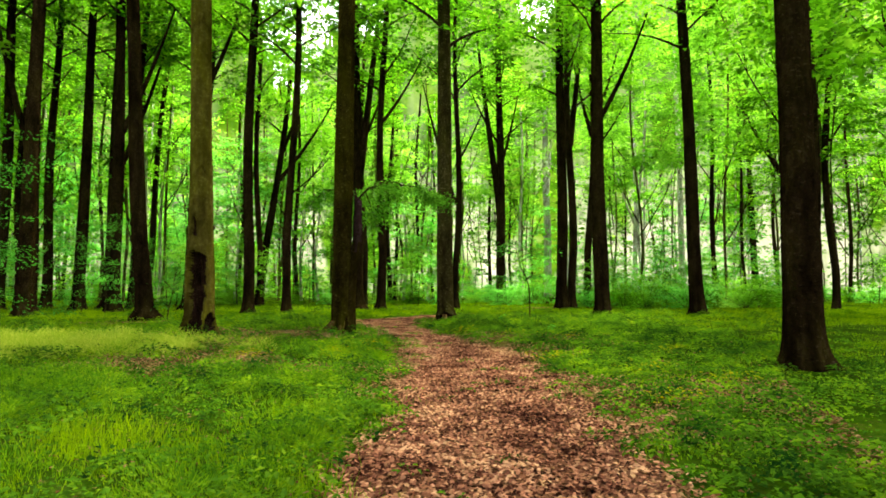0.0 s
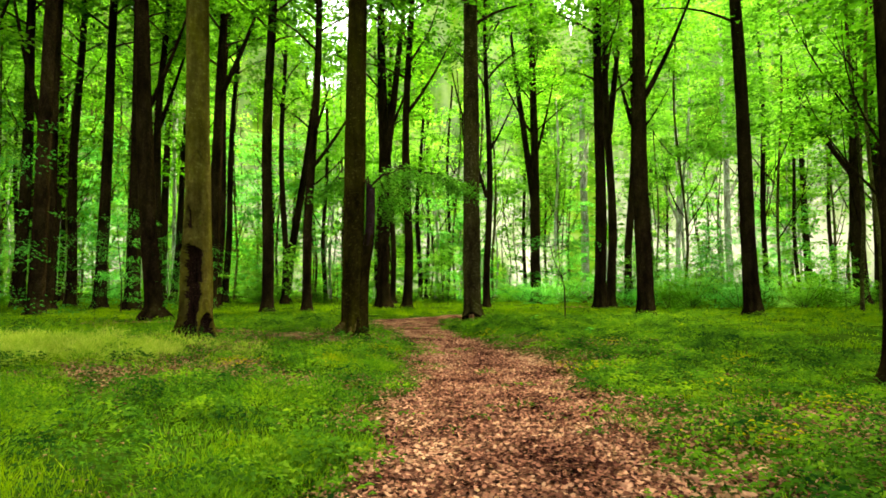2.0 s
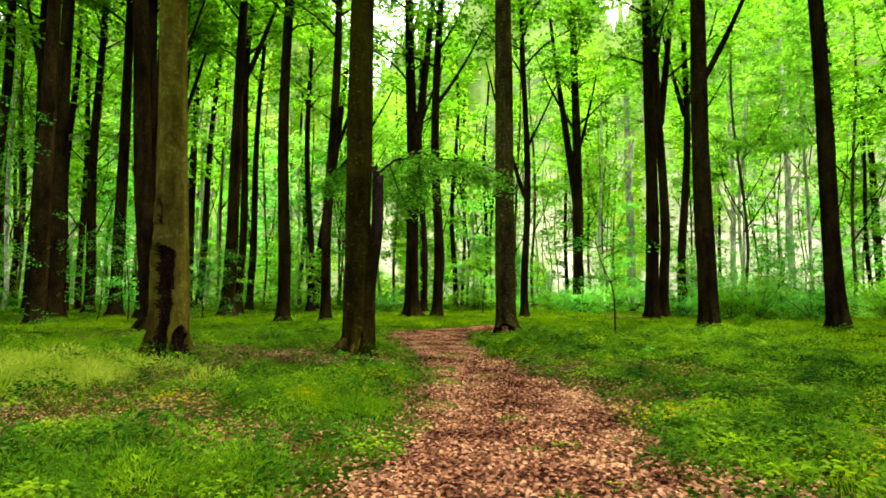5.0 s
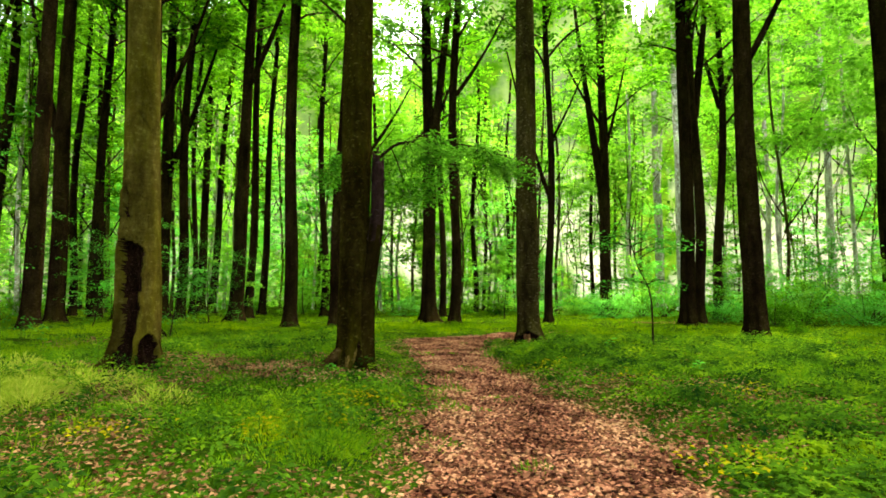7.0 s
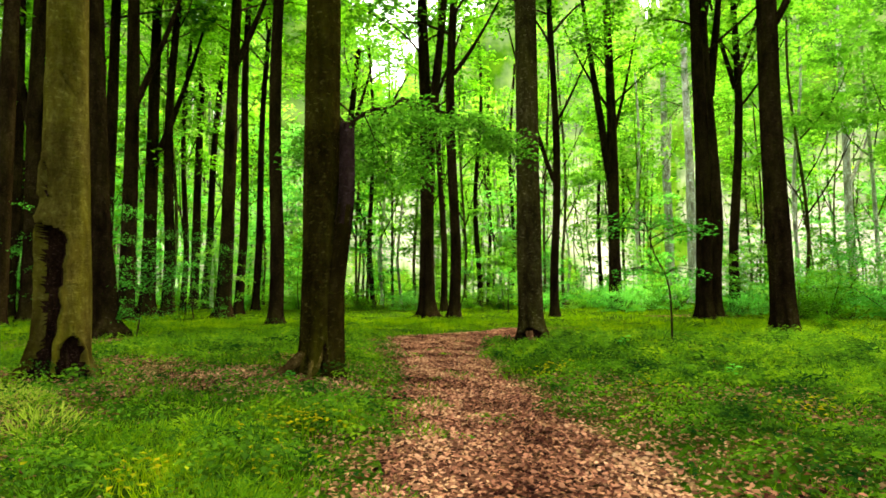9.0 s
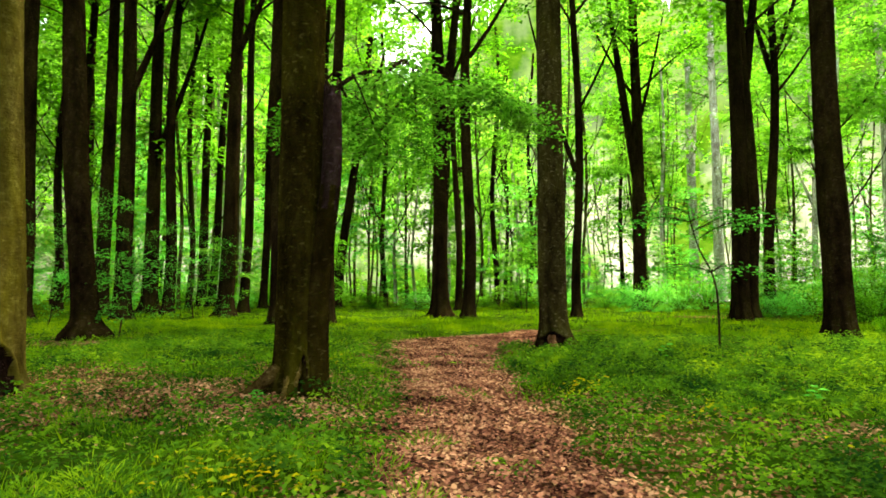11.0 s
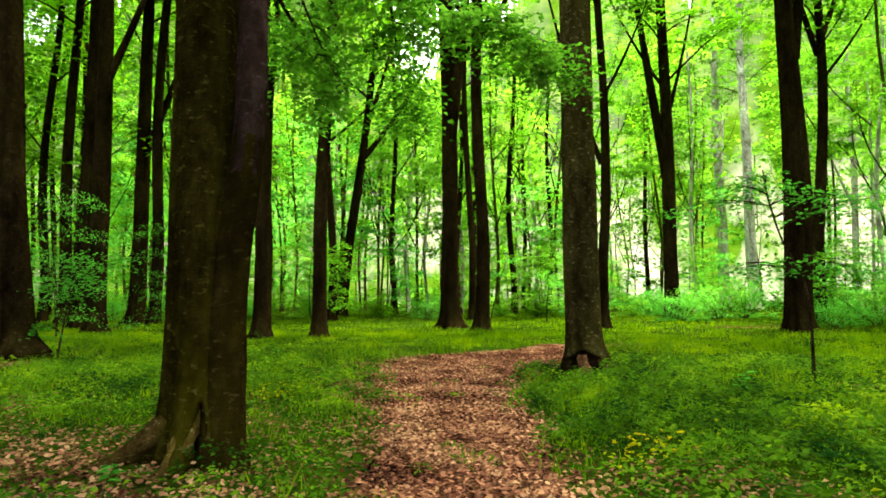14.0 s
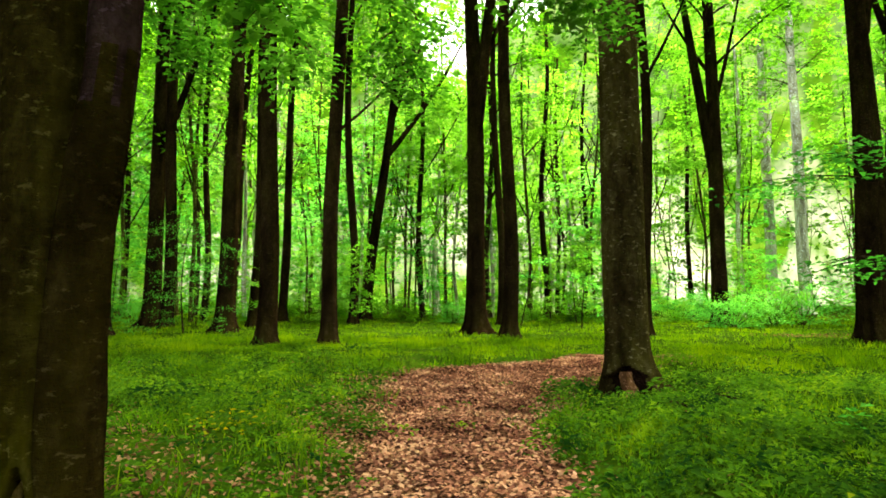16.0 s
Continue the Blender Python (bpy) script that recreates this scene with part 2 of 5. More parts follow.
def glowing_distance():
    """Glow painted as far foliage blurred by distance: layered greens, bright openings low between the stems."""
    m, n, l = material("glowing_distant_foliage")
    co = n.new("ShaderNodeTexCoord").outputs["Object"]
    sep = n.new("ShaderNodeSeparateXYZ")
    l.new(co, sep.inputs[0])
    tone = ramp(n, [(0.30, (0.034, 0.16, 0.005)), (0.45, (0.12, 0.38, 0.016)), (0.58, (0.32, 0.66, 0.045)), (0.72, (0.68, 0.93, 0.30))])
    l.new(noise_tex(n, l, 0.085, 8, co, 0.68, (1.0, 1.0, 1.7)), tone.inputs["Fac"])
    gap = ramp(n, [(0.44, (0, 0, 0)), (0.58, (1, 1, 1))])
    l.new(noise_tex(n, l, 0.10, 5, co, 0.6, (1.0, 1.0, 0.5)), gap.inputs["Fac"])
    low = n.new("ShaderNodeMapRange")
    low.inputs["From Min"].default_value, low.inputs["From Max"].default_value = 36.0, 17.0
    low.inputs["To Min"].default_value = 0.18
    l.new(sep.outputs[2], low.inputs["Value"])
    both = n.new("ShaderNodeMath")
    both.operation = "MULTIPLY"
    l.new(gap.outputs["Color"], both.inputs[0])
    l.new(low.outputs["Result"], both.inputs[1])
    deep = n.new("ShaderNodeMapRange")   # glow dimmed towards -x for the shade of the deeper, closed wood
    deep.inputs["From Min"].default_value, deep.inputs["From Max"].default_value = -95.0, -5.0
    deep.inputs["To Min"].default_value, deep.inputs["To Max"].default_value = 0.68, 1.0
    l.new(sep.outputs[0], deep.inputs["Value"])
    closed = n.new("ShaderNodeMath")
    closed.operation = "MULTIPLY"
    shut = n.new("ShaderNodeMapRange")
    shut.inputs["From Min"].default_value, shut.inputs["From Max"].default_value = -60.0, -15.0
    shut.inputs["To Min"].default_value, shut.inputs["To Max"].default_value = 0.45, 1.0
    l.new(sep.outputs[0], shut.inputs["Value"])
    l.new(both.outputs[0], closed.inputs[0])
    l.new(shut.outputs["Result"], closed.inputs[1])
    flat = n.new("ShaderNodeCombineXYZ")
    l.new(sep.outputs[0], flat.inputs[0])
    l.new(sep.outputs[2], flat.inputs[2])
    away = n.new("ShaderNodeVectorMath")   # bright spot painted in for a clearing behind the dark grove
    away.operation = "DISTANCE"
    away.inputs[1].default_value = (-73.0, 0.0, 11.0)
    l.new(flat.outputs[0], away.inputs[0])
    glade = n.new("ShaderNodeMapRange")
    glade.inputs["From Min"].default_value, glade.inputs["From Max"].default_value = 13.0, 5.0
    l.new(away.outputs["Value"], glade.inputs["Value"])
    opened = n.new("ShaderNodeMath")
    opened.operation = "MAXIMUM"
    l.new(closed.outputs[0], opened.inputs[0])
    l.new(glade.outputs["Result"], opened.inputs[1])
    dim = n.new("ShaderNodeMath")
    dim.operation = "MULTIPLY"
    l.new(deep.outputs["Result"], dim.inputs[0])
    # glow turned down towards +x
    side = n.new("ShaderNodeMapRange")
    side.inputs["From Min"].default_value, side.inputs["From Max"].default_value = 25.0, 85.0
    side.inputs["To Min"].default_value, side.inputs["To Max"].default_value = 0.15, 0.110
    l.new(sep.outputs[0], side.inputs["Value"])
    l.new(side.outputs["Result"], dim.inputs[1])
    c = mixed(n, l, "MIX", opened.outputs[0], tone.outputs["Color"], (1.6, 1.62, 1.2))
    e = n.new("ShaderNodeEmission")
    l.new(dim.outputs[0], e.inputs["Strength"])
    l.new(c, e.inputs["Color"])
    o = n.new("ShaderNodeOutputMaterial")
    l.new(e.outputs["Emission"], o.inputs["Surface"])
    return m


DISTANCE = glowing_distance()


# ---- mesh helpers ----
def mesh_np(name, verts, faces, mats, smooth=False, face_mats=None):
    """A mesh from arrays; faces all have the same number of corners."""
    me = bpy.data.meshes.new(name)
    nv, (nf, k) = len(verts), faces.shape
    me.vertices.add(nv)
    me.vertices.foreach_set("co", np.ascontiguousarray(verts, np.float32).ravel())
    me.loops.add(nf * k)
    me.loops.foreach_set("vertex_index", np.ascontiguousarray(faces, np.int32).ravel())
    me.polygons.add(nf)
    me.polygons.foreach_set("loop_start", np.arange(0, nf * k, k, dtype=np.int32))
    if smooth:
        me.polygons.foreach_set("use_smooth", np.ones(nf, bool))
    if face_mats is not None:
        me.polygons.foreach_set("material_index", np.ascontiguousarray(face_mats, np.int32))
    for m in mats:
        me.materials.append(m)
    me.update(calc_edges=True)
    return me


def part(name, me, parent, label=""):
    ob = new(name, me)
    ob.parent = parent
    return tagged(ob, label)


def join(chunks):
    """Joins (verts, faces) chunks into one pair."""
    vs, fs, n = [], [], 0
    for v, f in chunks:
        vs.append(v)
        fs.append(f + n)
        n += len(v)
    return np.concatenate(vs), np.concatenate(fs)


def unit(v):
    return v / np.maximum(np.linalg.norm(v, axis=-1, keepdims=True), 1e-9)


def leaf_quads(pos, along, normal, length, width, fold=0.25):
    """Pointed leaves, folded along the midrib: four corners each."""
    along = unit(along)
    side = unit(np.cross(normal, along))
    up = np.cross(along, side)
    L, W = length[:, None], width[:, None]
    mid = pos + along * L * 0.45
    v = np.stack([pos, mid + side * W * 0.5 + up * W * fold, pos + along * L - up * L * 0.12, mid - side * W * 0.5 + up * W * fold], 1)
    n = len(pos)
    return v.reshape(-1, 3), np.arange(n * 4).reshape(n, 4)


def tube(points, radii, sides=7, wobble=0.0, r=rng):
    """A tapered tube along a polyline."""
    p = np.asarray(points, float)
    q = np.asarray(radii, float)
    d = unit(np.gradient(p, axis=0))
    ref = np.array([0.0, 1.0, 0.0]) if abs(d[:, 2]).mean() > 0.6 else np.array([0.0, 0.0, 1.0])
    s = unit(np.cross(d, ref))
    u = np.cross(s, d)
    ang = np.linspace(0, 2 * np.pi, sides, endpoint=False)
    rr = q[:, None] * (1 + wobble * r.normal(size=(len(p), sides)))
    v = p[:, None] + rr[..., None] * (np.cos(ang)[None, :, None] * s[:, None] + np.sin(ang)[None, :, None] * u[:, None])
    n = len(p)
    i = np.arange(n - 1)[:, None] * sides
    j = np.arange(sides)[None]
    k = (j + 1) % sides
    f = np.stack([i + j, i + k, i + sides + k, i + sides + j], -1).reshape(-1, 4)
    return v.reshape(-1, 3), f


def smooth01(x):
    x = np.clip(x, 0, 1)
    return x * x * (3 - 2 * x)


def wave(x, y, s=0.0):
    """A cheap smooth relief of the plan, between about -1 and 1."""
    return (np.sin(x * 0.9 + 1.3 * np.sin(y * 0.53 + s) + s) + np.sin(y * 1.1 + 1.7 * np.sin(x * 0.47 - s)) + np.sin((x + y) * 2.3 + s * 2) * 0.5) / 2.5


# the trodden path: y, left edge, right edge
PATH_Y = np.array([-12, 0, 4, 5.5, 7.4, 11, 13, 15.5, 17, 19, 20.5, 22, 23.5, 26, 27.5, 29, 30.6])
PATH_L = np.array([-0.9, -0.8, -0.65, -0.42, -0.05, 0.2, 0.2, -0.1, -0.25, -0.75, -0.95, -1.3, -1.9, -2.6, -1.9, 0.2, 1.0])
PATH_R = np.array([1.6, 1.9, 2.05, 2.1, 2.22, 2.55, 2.35, 1.7, 1.35, 0.9, 0.7, 0.55, 0.55, 1.05, 1.6, 2.0, 1.9])


def path_edges(y):
    """Left and right edge of the path, ragged where the grass creeps in."""
    y = np.asarray(y, float)
    lo = np.interp(y, PATH_Y, PATH_L) + 0.20 * wave(y * 1.9, y * 0 + 3) + 0.10 * wave(y * 5.3, y * 0 + 1, 2.0)
    hi = np.interp(y, PATH_Y, PATH_R) + 0.20 * wave(y * 2.2, y * 0 - 5) + 0.10 * wave(y * 4.7, y * 0 + 8, 1.0)
    return lo, hi


def path_depth(x, y):
    """How far inside the path a place is, in metres; negative outside."""
    lo, hi = path_edges(y)
    d = np.minimum(x - lo, hi - x)
    return np.where(y > 30.6, -np.hypot(d.clip(max=0), y - 30.6) - 0.05, d)


def ground_z(x, y):
    x, y = np.asarray(x, float), np.asarray(y, float)
    rise = 0.06 * smooth01((y - 5) / 9) + 0.16 * smooth01((y - 9) / 9) * smooth01(-path_depth(x, y) / 1.6)
    rise = rise - 0.10 * np.exp(-((x - 1.7) / 1.6) ** 2 - ((y - 24.2) / 2.2) ** 2)
    return rise + 0.025 * wave(x * 0.8, y * 0.8) + 0.008 * wave(x * 3.1, y * 2.9, 2.0) - 0.05 * smooth01((y - 40) / 30) - 0.02


def bareness(x, y):
    """Where the floor shows its leaf litter between the green, 0 to 1."""
    b = 0.54 + 0.60 * wave(x * 0.8 + 3, y * 0.75, 8.0) + 0.3 * wave(x * 2.4, y * 2.1, 3.0)
    b = b + 1.0 * np.exp(-((x + 2.9) / 1.9) ** 2 - ((y - 16.8) / 1.2) ** 2) + 0.5 * np.exp(-((x + 4.6) / 2.4) ** 2 - ((y - 14.6) / 1.6) ** 2)
    b = b - 0.8 * np.exp(-((x + 2.5) / 2.5) ** 2 - ((y - 7.0) / 3.5) ** 2) - 0.65 * smooth01((y - 21) / 7) + 0.30 * np.exp(-((x + 1.6) / 1.3) ** 2 - ((y - 20.5) / 3.0) ** 2) + 1.3 * np.exp(-((x - 9.3) / 1.8) ** 2 - ((y - 38.0) / 1.0) ** 2)
    b = b - 0.40 * smooth01((x - 2.2) / 0.8) * smooth01((y - 9) / 4) + 0.36 * smooth01((x - 1.4) / 0.8) * smooth01((y - 11) / 2) * smooth01((19.5 - y) / 3)
    b = b + 0.60 * np.exp(-(path_depth(x, y) / 0.75) ** 2) + 0.5 * np.exp(-((x - 1.4) / 1.2) ** 2 - ((y - 29.5) / 2.0) ** 2)
    b = b - 0.5 * np.exp(-((x + 2.9) / 2.0) ** 2 - ((y - 20.0) / 1.7) ** 2)
    b = b + 0.35 * np.exp(-((x - 4.3) / 1.8) ** 2 - ((y - 8.0) / 3.2) ** 2) + 0.32 * np.exp(-((x + 2.9) / 1.7) ** 2 - ((y - 11.2) / 1.2) ** 2) + 0.6 * np.exp(-((x - 0.1) / 0.7) ** 2 - ((y - 14.0) / 1.6) ** 2)
    return smooth01((b - 0.45) / 0.7)


# ---- ground ----
def spaced(lo, hi, near, far, step, grow):
    """Coordinates that are dense between lo and hi and widen to near and far."""
    mid = list(np.arange(lo, hi, step))
    s, a = step, lo
    left = []
    while a > near:
        s *= grow
        a -= s
        left.append(a)
    s, b = step, mid[-1]
    right = []
    while b < far:
        s *= grow
        b += s
        right.append(b)
    return np.array(left[::-1] + mid + right)


def build_ground():
    xs, ys = spaced(-8, 9, -2500, 2500, 0.2, 1.2), spaced(0, 30, -2500, 2500, 0.2, 1.2)
    X, Y = np.meshgrid(xs, ys)
    v = np.stack([X, Y, ground_z(X, Y)], -1).reshape(-1, 3)
    nx, ny = len(xs), len(ys)
    i = (np.arange(ny - 1)[:, None] * nx + np.arange(nx - 1)[None]).ravel()
    me = mesh_np("ground", v, np.stack([i, i + 1, i + nx + 1, i + nx], -1), [GROUND], True)
    tagged(new("ground", me), "forest floor of moss, grass roots and brown leaf litter", "ground", kind="structure")


def build_path():
    ys = np.arange(-12, 30.6, 0.12)
    u = np.linspace(0, 1, 25)
    lo, hi = path_edges(ys)
    lo, hi = lo - 0.25, hi + 0.25
    X = lo[:, None] + (hi - lo)[:, None] * u[None]
    Y = np.repeat(ys[:, None], len(u), 1)
    edge = np.minimum(u, 1 - u)[None] * (hi - lo)[:, None]
    end = (30.6 - Y)
    Z = ground_z(X, Y) + 0.02 - 0.05 * (1 - smooth01(edge / 0.35)) - 0.05 * (1 - smooth01(end / 0.6)) + 0.008 * wave(X * 9, Y * 8)
    v = np.stack([X, Y, Z], -1).reshape(-1, 3)
    nx = len(u)
    i = (np.arange(len(ys) - 1)[:, None] * nx + np.arange(nx - 1)[None]).ravel()
    me = mesh_np("path", v, np.stack([i, i + 1, i + nx + 1, i + nx], -1), [PATH], True)
    return tagged(new("path", me), "trodden footpath thickly covered with copper-brown fallen leaves", "path", kind="structure")


build_ground()
path = build_path()


# ---- trees ----
def trunk_mesh(r, height, lean, mats, sides=24, roots=(), cavities=(), bend=0.0, seed=0, flare=0.45, bumps=(), top_r=0.5, close=False, creases=()):
    """A tapered trunk with root flare, swellings and rotted hollows. Local z = 0 is the ground."""
    g = np.random.default_rng(seed)
    fine = bool(cavities) or close
    zs = np.concatenate([np.linspace(-0.3, 1.0, 16 if not fine else 44), np.linspace(1.0, 5.0, 12 if not fine else 110)[1:], np.linspace(5, height, 10)[1:]]) if height > 6 else np.linspace(-0.2, height, 12)
    ang = np.linspace(0, 2 * np.pi, sides, endpoint=False)
    Zg, Ag = np.meshgrid(zs, ang, indexing="ij")
    h = np.clip(Zg / height, 0, 1)
    R = r * (1 - (1 - top_r) * h ** 1.2)
    ph = g.uniform(0, 6.28, 6)
    low = 0.7 * np.exp(-np.clip(Zg, 0, None) / 0.22) + 0.3 * np.exp(-np.clip(Zg, 0, None) / 0.75)
    lobes = 0.5 + 0.5 * np.cos(Ag * 5 + ph[0] + 0.6 * np.sin(2 * Ag + ph[1]))
    R = R * (1 + flare * low * (0.45 + 0.75 * lobes))
    R = R * (1 + 0.035 * np.sin(3 * Ag + ph[2] + Zg * 0.4) + 0.03 * np.sin(2 * Ag + Zg * 1.1 + ph[3]) + 0.015 * np.sin(7 * Ag + Zg * 3 + ph[4]))
    for az, length, up in roots:
        da = np.angle(np.exp(1j * (Ag - radians(az))))
        R = R + length * np.exp(-(da / 0.19) ** 2) * np.exp(-np.clip(Zg, 0, None) / up)
    for az, z0, wz, wa, amount in bumps:
        da = np.angle(np.exp(1j * (Ag - radians(az))))
        R = R + amount * np.exp(-(da / wa) ** 2 - ((Zg - z0) / wz) ** 2)
    for az, z0, slope, width, depth in creases:   # folds of bark over old branch collars
        da = np.angle(np.exp(1j * (Ag - radians(az))))
        fold = np.exp(-((Zg - z0 + slope * np.abs(da)) / 0.035) ** 2) * smooth01((width - np.abs(da)) / 0.15)
        lip = np.exp(-((Zg - z0 - 0.09 + slope * np.abs(da)) / 0.06) ** 2) * smooth01((width - np.abs(da)) / 0.15)
        R = R - depth * fold + 0.5 * depth * lip
    rot = np.zeros_like(R)
    for az, z0, z1, wa0, wa1, depth in cavities:
        da = np.angle(np.exp(1j * (Ag - radians(az))))
        f = np.clip((Zg - z0) / (z1 - z0), 0, 1)
        wa = (wa0 + (wa1 - wa0) * f) * (1 + 0.09 * np.sin(Zg * 5 + ph[5]) + 0.04 * np.sin(Zg * 17 + da * 3)) * np.sqrt(np.clip(4.5 * (1 - f), 0, 1))
        inside = smooth01((wa - np.abs(da)) / 0.12) * (Zg >= z0 - 0.05) * (Zg <= z1 + 0.02)
        R = R - depth * inside + 0.045 * np.exp(-((np.abs(da) - wa - 0.06) / 0.09) ** 2) * (Zg > z0) * (Zg < z1 + 0.15)
        rot = np.maximum(rot, inside)
    cx = lean[0] * Zg + bend * np.sin(Zg * 0.33 + ph[1]) * np.clip(Zg / 4, 0, 1)
    cy = lean[1] * Zg + bend * np.cos(Zg * 0.29 + ph[2]) * np.clip(Zg / 4, 0, 1)
    v = np.stack([cx + R * np.cos(Ag), cy + R * np.sin(Ag), Zg], -1)
    n, s = len(zs), sides
    i = np.arange(n - 1)[:, None] * s
    j = np.arange(s)[None]
    k = (j + 1) % s
    f = np.stack([i + j, i + k, i + s + k, i + s + j], -1).reshape(-1, 4)
    fm = None
    if len(mats) > 1:
        fm = (rot[:-1, :] > 0.5).astype(int).ravel()
    return mesh_np("trunk", v.reshape(-1, 3), f, mats, True, fm)


def spray_leaves(g, centres, radii, counts, size, tilt=0.3, outward=None):
    """Flat layered sprays of leaves round twig tips."""
    idx = np.repeat(np.arange(len(centres)), counts)
    n = len(idx)
    rad = np.sqrt(g.uniform(0, 1, n)) * radii[idx]
    th = g.uniform(0, 2 * np.pi, n)
    nrm = unit(np.stack([g.normal(0, tilt, len(centres)), g.normal(0, tilt, len(centres)), np.ones(len(centres))], -1))
    if outward is not None:
        nrm = unit(nrm + outward * 0.35)
    nn = nrm[idx]
    e1 = unit(np.cross(nn, np.array([0.3, 1.0, 0.1])))
    e2 = np.cross(nn, e1)
    pos = centres[idx] + e1 * (rad * np.cos(th) * 1.25)[:, None] + e2 * (rad * np.sin(th) * 0.8)[:, None] + nn * g.normal(0, 0.045, n)[:, None]
    pos[:, 2] -= 0.18 * (rad / radii.max()) ** 2
    along = e1 * np.cos(th)[:, None] + e2 * np.sin(th)[:, None] + g.normal(0, 0.5, (n, 3)) * np.array([1, 1, 0.35])
    ln = unit(nn + g.normal(0, 0.17, (n, 3)))
    L = size * g.uniform(0.75, 1.3, n)
    return leaf_quads(pos, along, ln, L, L * g.uniform(0.55, 0.72, n))


def crown_variant(seed, h, R, limbs, sprays, leaves, size, mat, low_elev=20, high_elev=55, thick=0.07):
    """Limbs and leaf sprays of a crown about the local axis, z from 0 to h: (limb meshes, foliage mesh)."""
    g = np.random.default_rng(seed)
    limb_meshes, cs, rs = [], [], []
    for i in range(limbs):
        f = (i + 0.3) / limbs
        z0 = f * h * 0.85
        az = i * 2.399 + g.uniform(-0.4, 0.4)
        length = R * g.uniform(0.65, 1.1) * (1 - 0.35 * f)
        el = radians(low_elev + (high_elev - low_elev) * f + g.uniform(-8, 8))
        s = np.linspace(0, 1, 7)
        out = length * s * np.cos(el * (1 - 0.35 * s))
        up = length * s * np.sin(el * (1 - 0.35 * s))
        side = 0.12 * length * np.sin(s * 4 + g.uniform(0, 6)) * s
        pts = np.stack([np.cos(az) * out - np.sin(az) * side, np.sin(az) * out + np.cos(az) * side, z0 + up], -1)
        rad = thick * (1 - 0.5 * f) * (1 - 0.85 * s)
        limb_meshes.append(mesh_np("limb", *tube(pts, rad, 6, 0.05, g), [TWIG], True))
        for j in range(sprays):
            q = g.uniform(0.3, 1.05)
            a = np.array([np.interp(q, s, pts[:, c]) for c in range(3)])
            off = g.normal(0, 0.22 * R * (0.4 + 0.6 * q), 3) * np.array([1, 1, 0.45])
            cs.append(a + off)
            rs.append(g.uniform(0.45, 1.0) * max(0.35, R * 0.24))
    cs, rs = np.array(cs), np.array(rs)
    counts = np.maximum(3, (leaves * g.uniform(0.5, 1.5, len(cs)))).astype(int)
    outward = unit(cs * np.array([1, 1, 0])) * 0.35
    v, f = spray_leaves(g, cs, rs, counts, size, 0.22, outward)
    return limb_meshes, mesh_np("foliage", v, f, [mat])


#               seed  h   R  limbs sprays leaves size
HIGH = [crown_variant(11 + i, 13.0, 4.6, 13, 11, 33, 0.24, LEAF, 38, 64) for i in range(3)]
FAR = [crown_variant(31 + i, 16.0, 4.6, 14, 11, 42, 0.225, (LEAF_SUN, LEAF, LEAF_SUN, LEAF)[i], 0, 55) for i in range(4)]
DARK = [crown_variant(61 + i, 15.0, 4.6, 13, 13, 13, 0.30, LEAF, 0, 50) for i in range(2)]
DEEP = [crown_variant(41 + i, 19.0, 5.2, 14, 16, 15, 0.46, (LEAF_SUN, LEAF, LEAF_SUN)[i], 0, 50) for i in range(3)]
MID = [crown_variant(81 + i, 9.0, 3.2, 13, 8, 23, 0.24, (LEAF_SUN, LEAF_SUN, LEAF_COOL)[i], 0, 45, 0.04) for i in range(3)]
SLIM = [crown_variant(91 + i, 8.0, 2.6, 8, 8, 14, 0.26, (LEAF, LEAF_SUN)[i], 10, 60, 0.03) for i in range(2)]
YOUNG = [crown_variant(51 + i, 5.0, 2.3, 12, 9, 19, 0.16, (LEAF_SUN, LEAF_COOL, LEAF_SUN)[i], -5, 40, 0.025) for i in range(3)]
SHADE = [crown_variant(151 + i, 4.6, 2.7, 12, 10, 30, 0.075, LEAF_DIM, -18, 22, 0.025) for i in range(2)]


def thing(name, x, y, label, category, group="", turn=0.0, sink=0.0):
    ob = new(name)
    ob.empty_display_size = 0.3
    ob.location = (x, y, float(ground_z(x, y)) - sink)
    ob.rotation_euler = (0, 0, turn)
    return tagged(ob, label, category, group)


def add_crown(tree, variant, z, offset=(0, 0), scale=1.0, turn=0.0, limbs=True):
    limb_meshes, foliage = variant
    m = Matrix.Translation((offset[0], offset[1], z)) @ Matrix.Rotation(turn, 4, "Z") @ Matrix.Scale(scale, 4)
    for me in (limb_meshes if limbs else ()):
        part("limb", me, tree).matrix_local = m
    part("foliage", foliage, tree, "layered sprays of green leaves").matrix_local = m


def fork(tree, base, az, angle, length, r, lean=(0, 0), bow=0.25, mat=BARK):
    """A rising limb from a point of the trunk."""
    s = np.linspace(0, 1, 9)
    el = radians(90 - angle) + radians(angle * 0.7) * bow * 2 * s
    d = length / 8
    out = np.concatenate([[0], np.cumsum(np.cos(el[:-1]) * d)])
    up = np.concatenate([[0], np.cumsum(np.sin(el[:-1]) * d)])
    a = radians(az)
    pts = np.stack([base[0] + np.cos(a) * out, base[1] + np.sin(a) * out, base[2] + up], -1)
    part("limb", mesh_np("limb", *tube(pts, r * (1 - 0.72 * s), 9, 0.04), [mat], True), tree)


